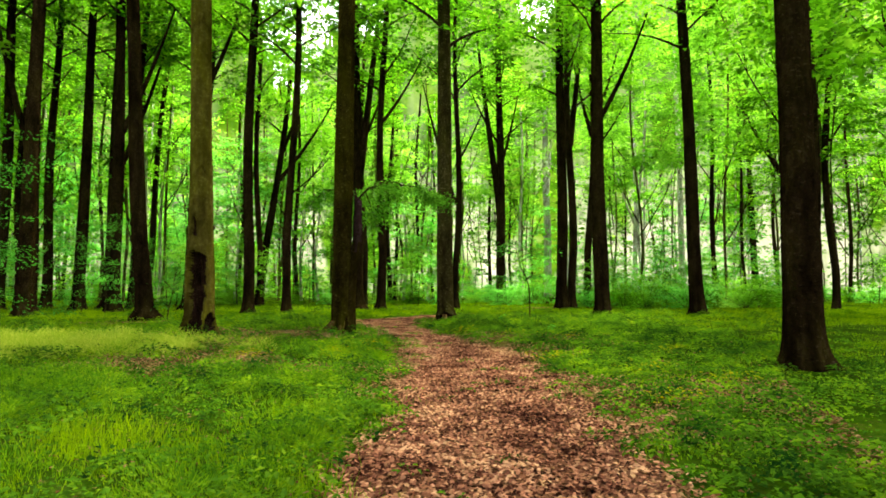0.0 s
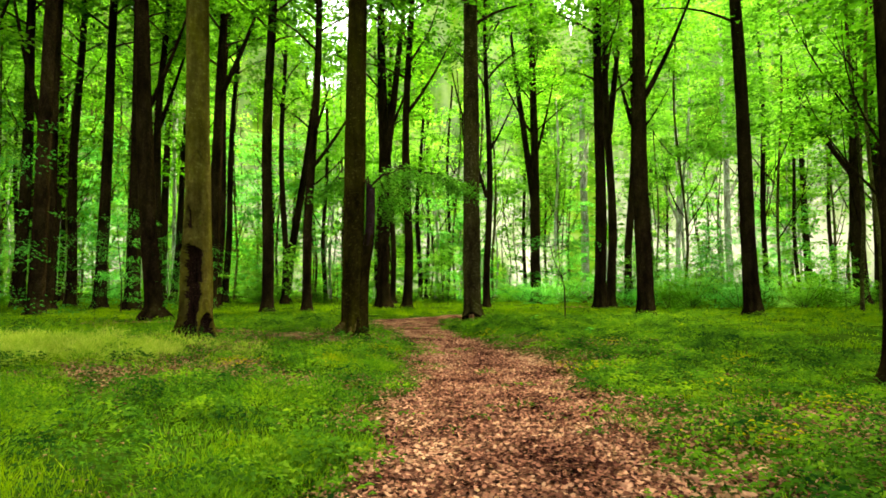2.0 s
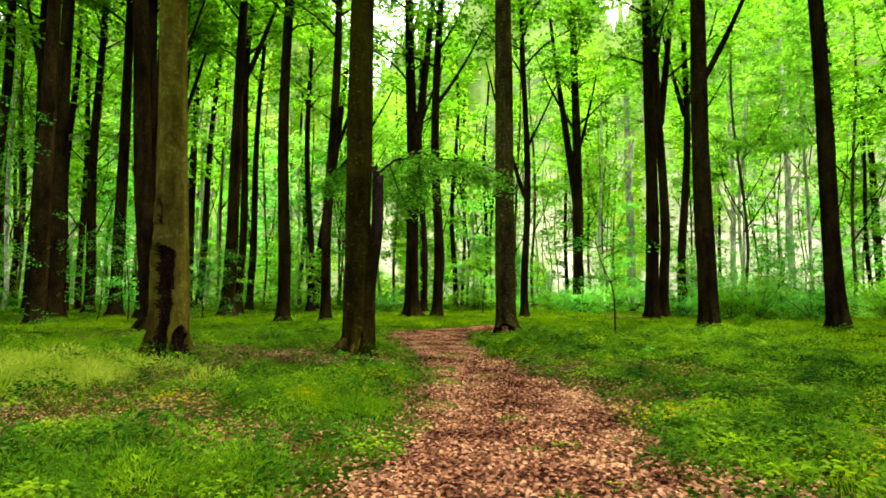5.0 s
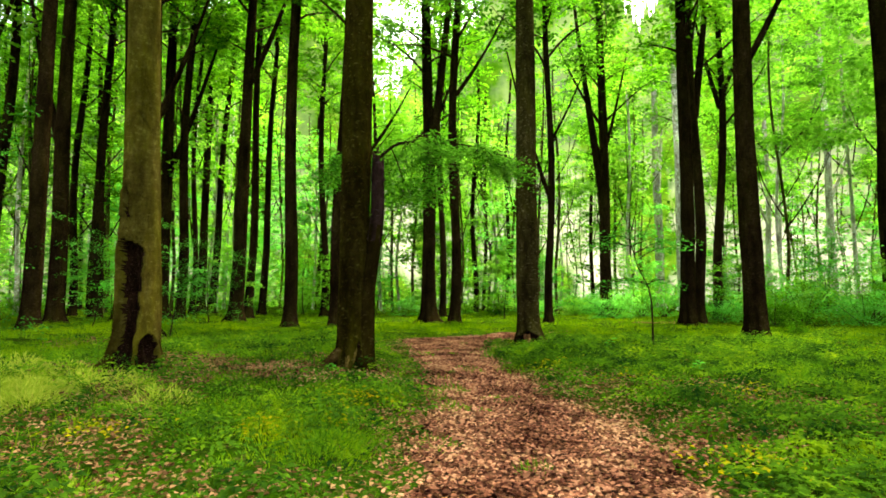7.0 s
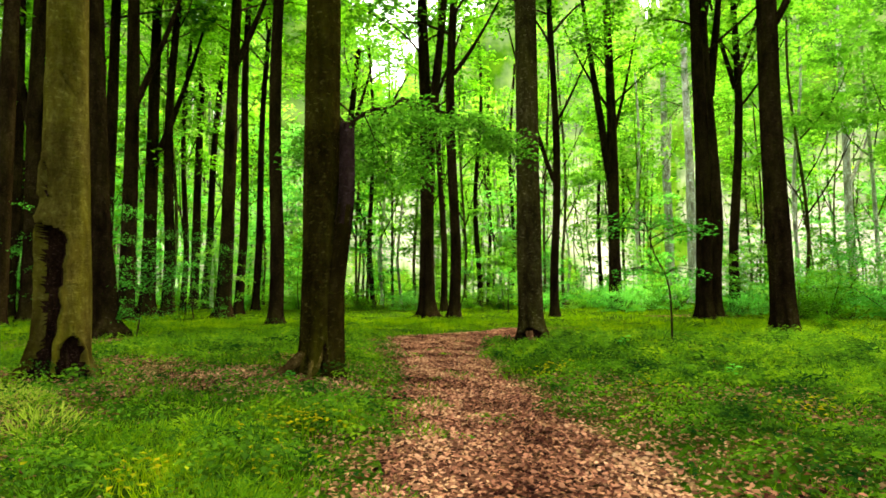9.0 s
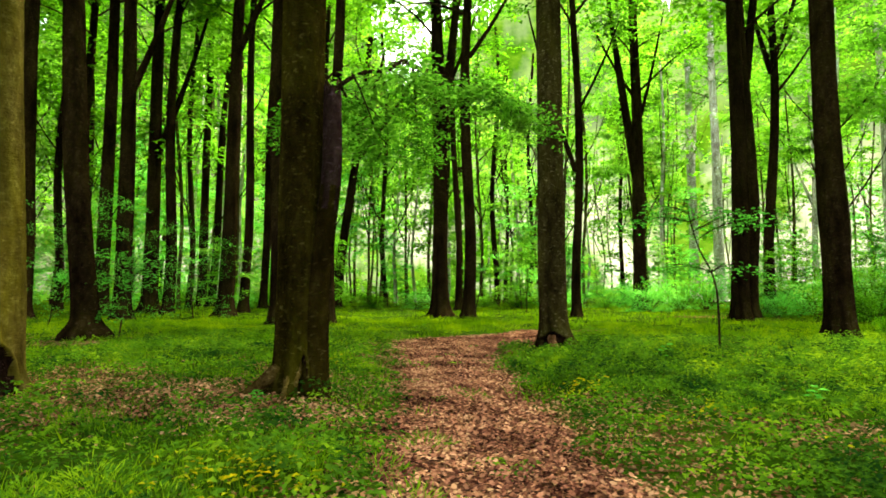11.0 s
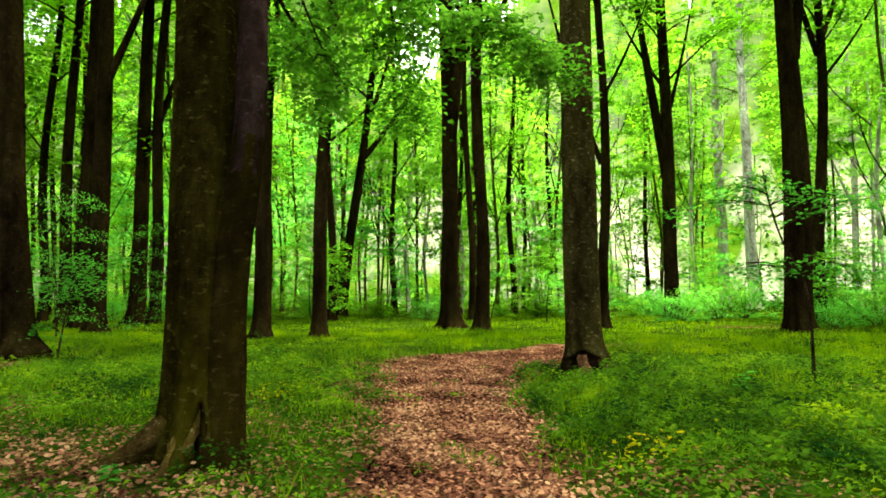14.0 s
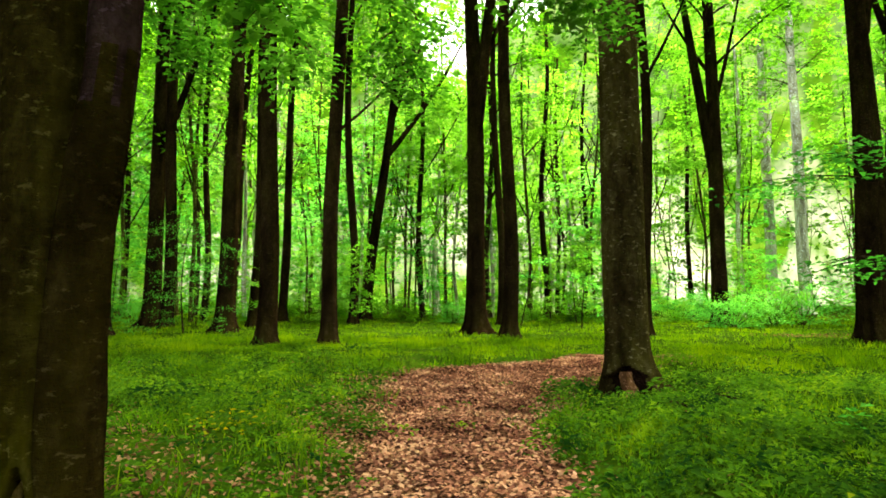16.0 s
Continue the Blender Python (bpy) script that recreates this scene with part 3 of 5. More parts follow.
# name: x, y, radius, lean x, lean y, height, forks (z, azimuth, angle, length, radius share)
GROVE_MIDDLE = [
    ("C", -9.92, 24.04, 0.31, -0.070, -0.020, 22, ()),
    ("D", -7.67, 30.43, 0.27, -0.0035, 0.0, 23, ()),
    ("E", -5.80, 30.50, 0.22, 0.0195, 0.001, 21, ((6.0, 20, 50, 3.4, 0.2),)),
    ("F", -1.28, 34.75, 0.24, 0.0043, 0.0, 22, ((11.0, 10, 35, 5, 0.4),)),
    ("H", 7.67, 46.53, 0.38, -0.0066, 0.0, 23, ((7.6, 185, 9, 14, 0.72), (10.5, 20, 17, 8, 0.3), (12.5, 160, 30, 7, 0.25))),
    ("I", 9.40, 35.2, 0.33, 0.0066, 0.0, 22, ()),
]
GROVE_RIGHT = [
    ("I2", 10.75, 37.9, 0.27, 0.002, 0.0, 21, ((10.5, 10, 8, 10, 0.75),)),
    ("J", 9.13, 27.05, 0.34, -0.0107, 0.0, 23, ((9.0, 5, 30, 6, 0.35),)),
    ("J2", 13.55, 43.28, 0.27, 0.030, -0.004, 20, ((13.0, 20, 25, 8, 0.5), (12.6, 170, 14, 7, 0.5), (11.2, 0, 40, 5, 0.28))),
    ("K", 13.74, 27.28, 0.32, -0.0270, 0.003, 22, ()),
    ("K2", 30.6, 44.6, 0.50, -0.005, 0.0, 23, ((12.0, 10, 25, 9, 0.5), (9.0, 170, 35, 8, 0.4))),
    ("M", -12.31, 35.57, 0.34, 0.0222, 0.0035, 22, ((12.0, 20, 22, 8, 0.45),)),
]
GROVE_BACK = [
    ("N", -2.78, 37.12, 0.36, -0.012, 0.0, 22, ((7.2, 10, 7, 13, 0.75), (9.5, 20, 24, 6, 0.28))),
    ("O", -16.30, 37.40, 0.26, 0.01, 0.0, 22, ()),
    ("O2", -18.40, 39.10, 0.38, 0.004, 0.0, 22, ((8.0, 20, 20, 9, 0.5),)),
    ("Q", -11.36, 48.25, 0.33, 0.125, 0.0, 18, ((9.6, 25, 38, 9, 0.5), (11.5, 10, 20, 6, 0.5))),
    ("R", 3.26, 37.21, 0.20, 0.006, 0.0, 20, ((6.5, 170, 18, 8, 0.55), (9.0, 15, 30, 5, 0.35))),
    ("F2", -2.84, 44.74, 0.20, -0.018, 0.0, 20, ()),
]
GROVE_LEFT = [
    ("c", -18.4, 35.5, 0.32, 0.012, 0.0, 22, ()),
    ("d", -15.0, 32.3, 0.33, -0.006, 0.0, 22, ((9.0, 15, 22, 8, 0.45),)),
    ("d3", -16.6, 27.5, 0.32, 0.01, 0.0, 22, ()),
    ("d4", -18.75, 31.4, 0.36, 0.0, 0.0, 22, ((7.5, 170, 20, 9, 0.5),)),
    ("h", -21.3, 49.2, 0.32, 0.01, 0.0, 22, ()),
    ("h2", -19.6, 47.4, 0.26, 0.055, 0.0, 21, ()),
]
GROVE_FAR_LEFT = [
    ("e1", -21.2, 33.0, 0.30, 0.01, 0.0, 22, ()),
    ("e2", -22.6, 29.6, 0.33, -0.01, 0.0, 22, ((8.0, 15, 22, 8, 0.5),)),
    ("e3", -13.4, 39.5, 0.24, 0.02, 0.0, 22, ()),
    ("e4", -21.8, 38.4, 0.28, 0.0, 0.0, 22, ()),
    ("e5", -24.4, 34.2, 0.30, 0.015, 0.0, 22, ((9.0, 170, 22, 8, 0.5),)),
    ("e6", -10.2, 43.5, 0.22, -0.02, 0.0, 21, ()),
]
GROVE_EDGE = [
    ("e7", -14.8, 44.8, 0.24, 0.03, 0.0, 21, ()),
    ("X1", 28.9, 72.7, 0.30, 0.0, 0.0, 30, ((7, 60, 20, 9, 0.6), (9, 200, 28, 8, 0.5))),
    ("Y1", 20.0, 81.8, 0.55, -0.01, 0.0, 32, ((14, 60, 20, 9, 0.6),)),
    ("Z1", 20.05, 72.8, 0.50, -0.012, 0.0, 32, ()),
    ("W1", 30.2, 62.9, 0.34, -0.015, 0.0, 30, ((10, 20, 30, 8, 0.5),)),
    ("W2", 42.4, 69.6, 0.42, -0.03, 0.0, 22, ()),
]
GROVE_REST = [
    ("W3", 36.0, 50.0, 0.42, -0.01, 0.0, 22, ((11, 30, 30, 9, 0.5),)),
]
STANDING = GROVE_MIDDLE + GROVE_RIGHT + GROVE_BACK + GROVE_LEFT + GROVE_FAR_LEFT + GROVE_EDGE + GROVE_REST
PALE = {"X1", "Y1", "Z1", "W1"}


def standing_tree(key, x, y, r, lx, ly, H, forks, seed):
    big = r > 0.3
    label = ("pale silver-grey beech trunk rising from the undergrowth" if key in PALE else
             "tall forked beech with dark brown bark" if forks else "tall straight beech with dark brown bark and root flare")
    tree = thing("beech_tree", x, y, label, "tree", "beech trees of the wood")
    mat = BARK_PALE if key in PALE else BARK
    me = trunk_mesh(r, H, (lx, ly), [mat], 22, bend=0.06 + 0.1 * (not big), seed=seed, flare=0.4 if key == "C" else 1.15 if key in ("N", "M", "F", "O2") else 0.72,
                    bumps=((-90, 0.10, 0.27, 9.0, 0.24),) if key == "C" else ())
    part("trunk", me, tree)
    for z, az, angle, length, share in forks:
        fork(tree, (lx * z, ly * z, z), az, angle, length, r * share * 1.1, mat=mat)
    dist = math.hypot(x, y)
    z = 20.0 if key in PALE else 14.6 if x < -12 else 12.5 if dist < 60 else 9.0
    g = random.Random(seed)
    add_crown(tree, HIGH[seed % 3], z, (lx * z, ly * z), g.uniform(0.85, 1.1), g.uniform(0, 6.28))


for i, row in enumerate(STANDING):
    standing_tree(*row, 100 + i)


# the hollow tree beside the path
hollow = thing("hollow_beech_tree", -5.47, 16.78, "old olive-grey beech with a rotted hollow up its trunk", "tree")
part("trunk", trunk_mesh(0.315, 22, (-0.0228, -0.002), [BARK_OLIVE, ROT_SHADED], 140, roots=((-36, 0.36, 0.24), (-145, 0.34, 0.24), (20, 0.26, 0.2), (-95, 0.14, 0.2)),
                         cavities=((-107, -0.3, 2.28, 0.70, 0.96, 0.20), (-84, 1.40, 2.22, 0.60, 0.80, 0.17), (-108, 2.72, 3.22, 0.36, 0.24, 0.11),
                                   (-33, -0.3, 0.64, 0.78, 0.46, 0.20)),
                         bumps=((-90, 1.2, 1.35, 1.6, 0.075), (90, 1.2, 1.35, 1.6, 0.06), (-100, 4.4, 0.25, 0.6, 0.04), (-70, 1.2, 0.2, 0.4, 0.025), (-92, 0.5, 0.75, 0.09, 0.11), (-110, 2.42, 0.14, 0.6, 0.06)), creases=((-70, 4.55, 0.45, 0.75, 0.035), (-62, 3.62, 0.05, 0.5, 0.012), (-50, 3.2, -0.08, 0.6, 0.010), (-40, 2.1, 0.1, 0.5, 0.010), (-45, 1.3, 0.05, 0.6, 0.012)), seed=3, flare=0.35, top_r=0.5), hollow, "olive bark round a dark rotten hollow")
add_crown(hollow, HIGH[0], 11, (-0.27, 0), 1.2, 1.0)

# the twin-stemmed tree, one stem snapped off
twin = thing("twin_beech_tree", -1.76, 17.53, "mossy olive-brown beech with a snapped second stem", "tree")
# the notches between the roots carry shade in their dark faces
part("trunk", trunk_mesh(0.288, 22, (0.0044, -0.003), [BARK_MOSS, ROT_SHADED], 112, close=True, roots=((-152, 0.26, 0.15), (-136, -0.05, 0.4), (-84, 0.10, 0.5), (-84, 0.12, 0.14), (-30, 0.05, 0.5), (90, 0.2, 0.2)),
                         cavities=((-112, -0.3, 0.36, 0.34, 0.22, 0.13), (-58, -0.3, 0.50, 0.30, 0.16, 0.12)),
                         bumps=((-95, 1.9, 0.1, 0.3, 0.02), (-90, 3.3, 0.2, 0.5, 0.025), (-70, 2.6, 0.12, 0.3, 0.018), (-120, 0.2, 0.55, 0.16, -0.07), (-70, 0.1, 0.5, 0.12, -0.06), (-40, 0.4, 0.9, 0.14, -0.05), (-100, 1.05, 0.14, 0.25, 0.03), (-78, 0.95, 0.1, 0.2, 0.03)), creases=((-90, 2.9, 0.1, 0.6, 0.010), (-75, 1.75, 0.4, 0.35, 0.014), (-110, 3.7, 0.06, 0.6, 0.010), (-95, 1.15, 0.5, 0.30, 0.016), (-80, 0.62, -0.3, 0.3, 0.02)), seed=5, flare=0.12, top_r=0.6), twin)


def root_spur(tree, az, start, height, reach, thick, label, curl=0.0):
    """A root that leaves the trunk as a ridge and dives into the soil."""
    s = np.linspace(0, 1, 12)
    a = radians(az) + curl * s ** 2
    d = start + reach * s
    pts = np.stack([d * np.cos(a), d * np.sin(a), height * (1 - s) ** 1.7 - 0.07 * s + 0.03 * np.sin(s * 9) * s * (1 - s)], -1)
    rad = thick * np.interp(s, [0, 0.3, 0.6, 1.0], [1.1, 0.9, 0.62, 0.35])
    part("root", mesh_np("root", *tube(pts, rad, 12, 0.07, np.random.default_rng(int(az) % 97)), [BARK_ROOT], True), tree, label)


root_spur(twin, -152, 0.12, 0.40, 0.78, 0.105, "tan barked root running out over the leaves", 0.15)
root_spur(twin, -84, 0.14, 0.40, 0.46, 0.10, "tan barked root ridge", -0.2)


def snapped_stem(tree):
    s = np.linspace(0, 1, 14)
    pts = np.stack([0.24 + 0.20 * smooth01((4.0 * s - 1.2) / 1.9), -0.05 - 0.03 * s, -0.15 + 4.0 * s], -1)
    rad = np.interp(s, [0, 0.3, 0.6, 1.0], [0.19, 0.165, 0.135, 0.115])
    rad[0] = 0.24
    v, f = tube(pts, rad, 20, 0.02)
    # jagged closed break
    ring = np.arange(13 * 20, 14 * 20)
    v[ring, 2] += 0.07 * np.sin(np.arange(20) * 1.9) + 0.05 * np.cos(np.arange(20) * 0.31)
    cap = v[ring] * 1.0
    cap[:, :2] = cap[:, :2] * 0.35 + cap[:, :2].mean(0) * 0.65
    cap[:, 2] -= 0.08
    v = np.concatenate([v, cap])
    k = np.arange(20)
    c = np.stack([ring, np.roll(ring, -1), 14 * 20 + np.roll(k, -1), 14 * 20 + k], -1)
    inner = np.stack([280 + k[:18:2], 280 + k[:18:2] + 1, 280 + k[:18:2] + 2, np.full(9, 280)], -1)
    part("broken_stem", mesh_np("broken_stem", v, np.concatenate([f, c, inner]), [BARK_PLUM, BARK_SHADED], True, face_mats=v[np.concatenate([f, c, inner])[:, 0], 2] + 0.25 * np.sin(np.concatenate([f, c, inner])[:, 0] * 1.7) < 2.3), tree, "dark snapped-off second stem")


snapped_stem(twin)
add_crown(twin, HIGH[1], 11, (0.05, 0), 1.2, 2.5)


def low_bough(tree):
    """The leafy bough that reaches from the broken stem across the path."""
    g = np.random.default_rng(77)
    s = np.linspace(0, 1, 16)
    main = np.stack([0.38 + 2.9 * s, -0.10 + 4.2 * s, np.interp(s, [0, 0.06, 0.14, 0.3, 0.65, 1.0], [3.80, 3.98, 4.32, 4.66, 4.72, 4.52])], -1)
    main[1:-1] += g.normal(0, 0.03, (14, 3))
    back = np.stack([0.42 - 0.75 * s, -0.05 + 3.7 * s, np.interp(s, [0, 0.2, 0.6, 1.0], [3.88, 4.25, 4.36, 4.05])], -1)
    side = np.stack([0.42 - 1.9 * s, 0.0 + 3.3 * s, np.interp(s, [0, 0.2, 0.6, 1.0], [3.88, 4.3, 4.45, 4.15])], -1)
    across = np.stack([1.25 - 0.5 * s, 1.15 + 3.2 * s, np.interp(s, [0, 0.3, 1.0], [4.62, 4.35, 3.95])], -1)
    hang = np.stack([0.62 + 0.35 * s, 0.15 + 0.6 * s, np.interp(s, [0, 0.2, 0.6, 1.0], [4.15, 4.0, 3.55, 3.2])], -1)
    boughs = []
    for line, thick, words in ((main, 0.032, "crooked dark bough"), (back, 0.030, "crooked dark bough"), (side, 0.028, "crooked dark bough"),
                               (across, 0.020, "thin side bough"), (hang, 0.014, "thin hanging bough")):
        boughs.append(part("bough", mesh_np("bough", *tube(line, thick * (1 - 0.8 * s), 7, 0.06, g), [TWIG], True), tree, words))
    # side twigs that spread almost level, and droop at their tips: share along, how many, reach, drop
    for bough, (line, lo, count, reach, drop) in zip(boughs, ((main, 0.14, 112, 0.85, 0.32), (back, 0.3, 46, 0.85, 0.30), (side, 0.3, 38, 0.8, 0.25), (across, 0.2, 34, 0.8, 0.30), (hang, 0.4, 9, 0.4, 0.12))):
        cs = []
        for i in range(count):
            q = lo + (1 - lo) * (i + g.uniform(0, 1)) / count
            a = np.array([np.interp(q, s, line[:, c]) for c in range(3)])
            az = g.uniform(0, 6.28)
            far = reach * g.uniform(0.45, 1.1) * (1.0 - 0.45 * q)
            t = np.linspace(0, 1, 6)[:, None]
            d = np.array([math.cos(az), math.sin(az), g.normal(0.0, 0.16)]) * far
            twig = a + d * t - np.array([0, 0, drop * g.uniform(0.3, 1.6)]) * t ** 1.8
            part("twig", mesh_np("twig", *tube(twig, 0.008 * (1 - 0.7 * t[:, 0]), 5, 0, g), [TWIG], True), bough)
            cs += [twig[2], twig[3], twig[4], twig[5]]
        cs = np.array(cs)
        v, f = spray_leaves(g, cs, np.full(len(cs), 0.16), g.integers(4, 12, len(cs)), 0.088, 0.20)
        part("bough_leaves", mesh_np("bough_leaves", v, f, [LEAF_SHADED]), bough, "green beech leaves on drooping twigs")


low_bough(twin)

# the tree right beside the bend of the path
bend_tree = thing("path_beech_tree", 1.73, 24.53, "thick beech with a rotten pocket between its roots", "tree")
part("trunk", trunk_mesh(0.325, 22, (-0.0058, 0), [BARK_GREY, ROT_SHADED], 110, roots=((-14, 0.50, 0.26), (-172, 0.22, 0.2), (-38, 0.22, 0.35), (-148, 0.12, 0.2), (60, 0.2, 0.2)),
                         cavities=((-97, -0.3, 0.47, 1.02, 0.74, 0.20),), seed=9, flare=0.42, top_r=0.62, bumps=((-90, 3.2, 0.3, 0.6, 0.03),)), bend_tree)
s01 = np.linspace(0, 1, 9)
part("heartwood", mesh_np("heartwood", *tube(np.stack([-0.02 + 0.03 * np.sin(s01 * 5), -0.30 - 0.06 * (1 - s01), -0.15 + 0.54 * s01], -1), np.interp(s01, [0, 0.3, 1], [0.15, 0.115, 0.08]), 12, 0.12, np.random.default_rng(8)), [ROT_RED], True),
     bend_tree, "crumbling orange-tan rotten wood")
add_crown(bend_tree, HIGH[2], 11, (-0.07, 0), 1.2, 0.6)

# the dark tree near the start
front = thing("dark_beech_tree", 7.4, 10.7, "thick dark beech with wide root flare", "tree")
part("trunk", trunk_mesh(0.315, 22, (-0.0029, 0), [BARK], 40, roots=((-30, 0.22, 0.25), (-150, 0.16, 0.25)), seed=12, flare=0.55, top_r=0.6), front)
add_crown(front, HIGH[1], 11, (0, 0), 1.2, 4.0)
# extra crowns above the view, added to shade the start of the path
add_crown(front, HIGH[0], 11.5, (-1.6, 3.0), 1.5, 1.0)
add_crown(front, HIGH[2], 12.5, (2.4, 0.5), 1.4, 2.2)

# ---- far wood ----
TAKEN = [(r[1], r[2]) for r in STANDING] + [(-5.42, 16.75), (-1.76, 17.53), (1.73, 24.53), (7.4, 10.7)]


def scatter(n, box, gap, seed):
    g = random.Random(seed)
    out, tries = [], 0
    while len(out) < n and tries < n * 60:
        tries += 1
        x, y = g.uniform(*box[0]), g.uniform(*box[1])
        if abs(x) > 0.95 * abs(y) + 8 and y > 0:
            continue
        if -10 < x < 11 and y < 53:   # open floor behind the bend
            continue
        if 46 < y < 82 and abs(x - (0.4 + 0.30 * (y - 8))) < 2.4:   # the open lane before the pale trunks
            continue
        if all((x - a) ** 2 + (y - b) ** 2 > gap * gap for a, b in TAKEN):
            TAKEN.append((x, y))
            out.append((x, y))
    return out


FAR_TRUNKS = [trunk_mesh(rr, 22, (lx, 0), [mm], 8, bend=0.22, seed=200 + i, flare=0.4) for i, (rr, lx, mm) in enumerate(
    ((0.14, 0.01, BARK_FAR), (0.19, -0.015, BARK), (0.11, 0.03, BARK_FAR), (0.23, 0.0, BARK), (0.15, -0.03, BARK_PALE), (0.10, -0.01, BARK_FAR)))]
FAR_LIMBS = []
for i in range(9):
    g = np.random.default_rng(400 + i)
    az, z = i * 2.399, 4.5 + i
    s = np.linspace(0, 1, 6)
    L, el = g.uniform(5, 10), radians(g.uniform(56, 78))
    bow = np.array([np.cos(az), np.sin(az), 0]) * (0.6 * np.sin(s * 3.1))[:, None]
    pts = np.stack([np.cos(az) * L * s * np.cos(el), np.sin(az) * L * s * np.cos(el), z + L * s * np.sin(el) + 0.4 * s ** 2], -1) + bow
    a2 = az + g.uniform(-1.5, 1.5)
    q = np.linspace(0, 1, 5)[:, None]
    child = pts[2] + np.array([np.cos(a2) * 0.55, np.sin(a2) * 0.55, 0.85]) * q * g.uniform(2.0, 3.5)
    FAR_LIMBS.append(mesh_np("limb", *join([tube(pts, 0.055 * (1 - 0.8 * s), 5, 0, g), tube(child, 0.03 * (1 - 0.7 * q[:, 0]), 4, 0, g)]), [BARK], True))


def far_tree(x, y, k, crown_z, scale, crowns):
    g = random.Random(k * 7 + 1)
    tree = thing("far_beech_tree", x, y, "slender beech deep in the wood with bright green leaves", "tree", "beeches deep in the wood", g.uniform(0, 6.28))
    part("trunk", FAR_TRUNKS[k % 6], tree)
    for j in range(3):
        part("limb", FAR_LIMBS[(k + 4 * j) % 9], tree)
    add_crown(tree, crowns[k % len(crowns)], crown_z, (0, 0), scale, g.uniform(0, 6.28), False)


k = 0
# the last row, behind the start, is unseen and added to block sky light
for n, box, gap, zlo, zhi, seed, crowns in ((14, ((-45, 6), (42, 62)), 3.4, 8.5, 12.0, 1, FAR), (6, ((6, 50), (50, 66)), 4.6, 10.0, 13.0, 6, FAR),
                                            (9, ((-70, 75), (76, 92)), 6.0, 11.0, 13.0, 2, DEEP), (15, ((-46, -20), (12, 50)), 3.0, 9.5, 13.0, 3, DARK),
                                            (9, ((19, 44), (18, 46)), 3.5, 8.5, 11.0, 4, FAR), (9, ((-26, 26), (-26, -3)), 5.5, 4.5, 8.0, 5, DARK)):
    for x, y in scatter(n, box, gap, seed):
        k += 1
        far_tree(x, y, k, zlo + (zhi - zlo) * ((k * 0.618) % 1), (0.85 + 0.3 * ((k * 0.377) % 1)) * (0.95 if crowns is DEEP else 1.0), crowns)


# trees mostly out of view, added so their crowns shade floor and trunks
for x, y in ((11.5, 8.5), (14.5, 14.0), (17.5, 18.6), (20.5, 21.5), (12.0, 2.0), (-7.0, 1.0), (-10.5, 8.0), (-6.8, 6.3), (6.2, 3.0), (4.5, -3.0), (-3.5, -3.5)):
    k += 1
    far_tree(x, y, k, 8.0, 1.1, DARK)


for x, y, z in ((19.0, 47.0, 10.7), (26.5, 49.5, 10.2), (23.0, 57.0, 10.2)):
    k += 1
    far_tree(x, y, k, z, 1.15, [FAR[0], FAR[2]])
for x, y, z in ((21.0, 31.0, 9.0), (26.0, 36.0, 9.0), (17.5, 24.5, 9.5), (-19.5, 43.5, 8.0), (-24.5, 40.0, 6.0), (-25.0, 29.0, 6.0)):
    k += 1
    far_tree(x, y, k, z, 1.1, DARK)
for x, y in scatter(24, ((-52, 2), (52, 80)), 2.8, 8) + scatter(11, ((2, 60), (54, 84)), 3.0, 38):
    k += 1
    far_tree(x, y, k, 0.8 + 2.2 * ((k * 0.618) % 1), 0.9 + 0.5 * ((k * 0.377) % 1), MID)
for x, y in scatter(16, ((-38, 10), (46, 70)), 2.4, 18):
    k += 1
    far_tree(x, y, k, 3.0 + 4.0 * ((k * 0.618) % 1), 0.9 + 0.4 * ((k * 0.377) % 1), MID)

for x, y in scatter(12, ((-40, 8), (44, 78)), 2.2, 28):
    k += 1
    far_tree(x, y, k, 9.0 + 3.0 * ((k * 0.618) % 1), 0.9 + 0.4 * ((k * 0.377) % 1), SLIM)


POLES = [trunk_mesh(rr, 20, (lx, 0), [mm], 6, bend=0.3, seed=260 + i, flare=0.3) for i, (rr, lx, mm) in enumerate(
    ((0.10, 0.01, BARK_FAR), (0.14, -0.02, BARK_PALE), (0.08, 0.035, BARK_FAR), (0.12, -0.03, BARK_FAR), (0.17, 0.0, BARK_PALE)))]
for i, (x, y) in enumerate(scatter(72, ((-66, 66), (56, 104)), 1.7, 61)):
    tree = thing("slender_beech_tree", x, y, "thin pale-stemmed beech standing in the distant light", "tree", "thin beeches of the far wood", i * 1.3)
    part("trunk", POLES[i % 5], tree)
    for j in range(2):
        part("limb", FAR_LIMBS[(i + 4 * j) % 9], tree)
    add_crown(tree, SLIM[i % 2], 8.0 + 4.0 * ((i * 0.618) % 1), (0, 0), 1.0, i * 0.7, False)


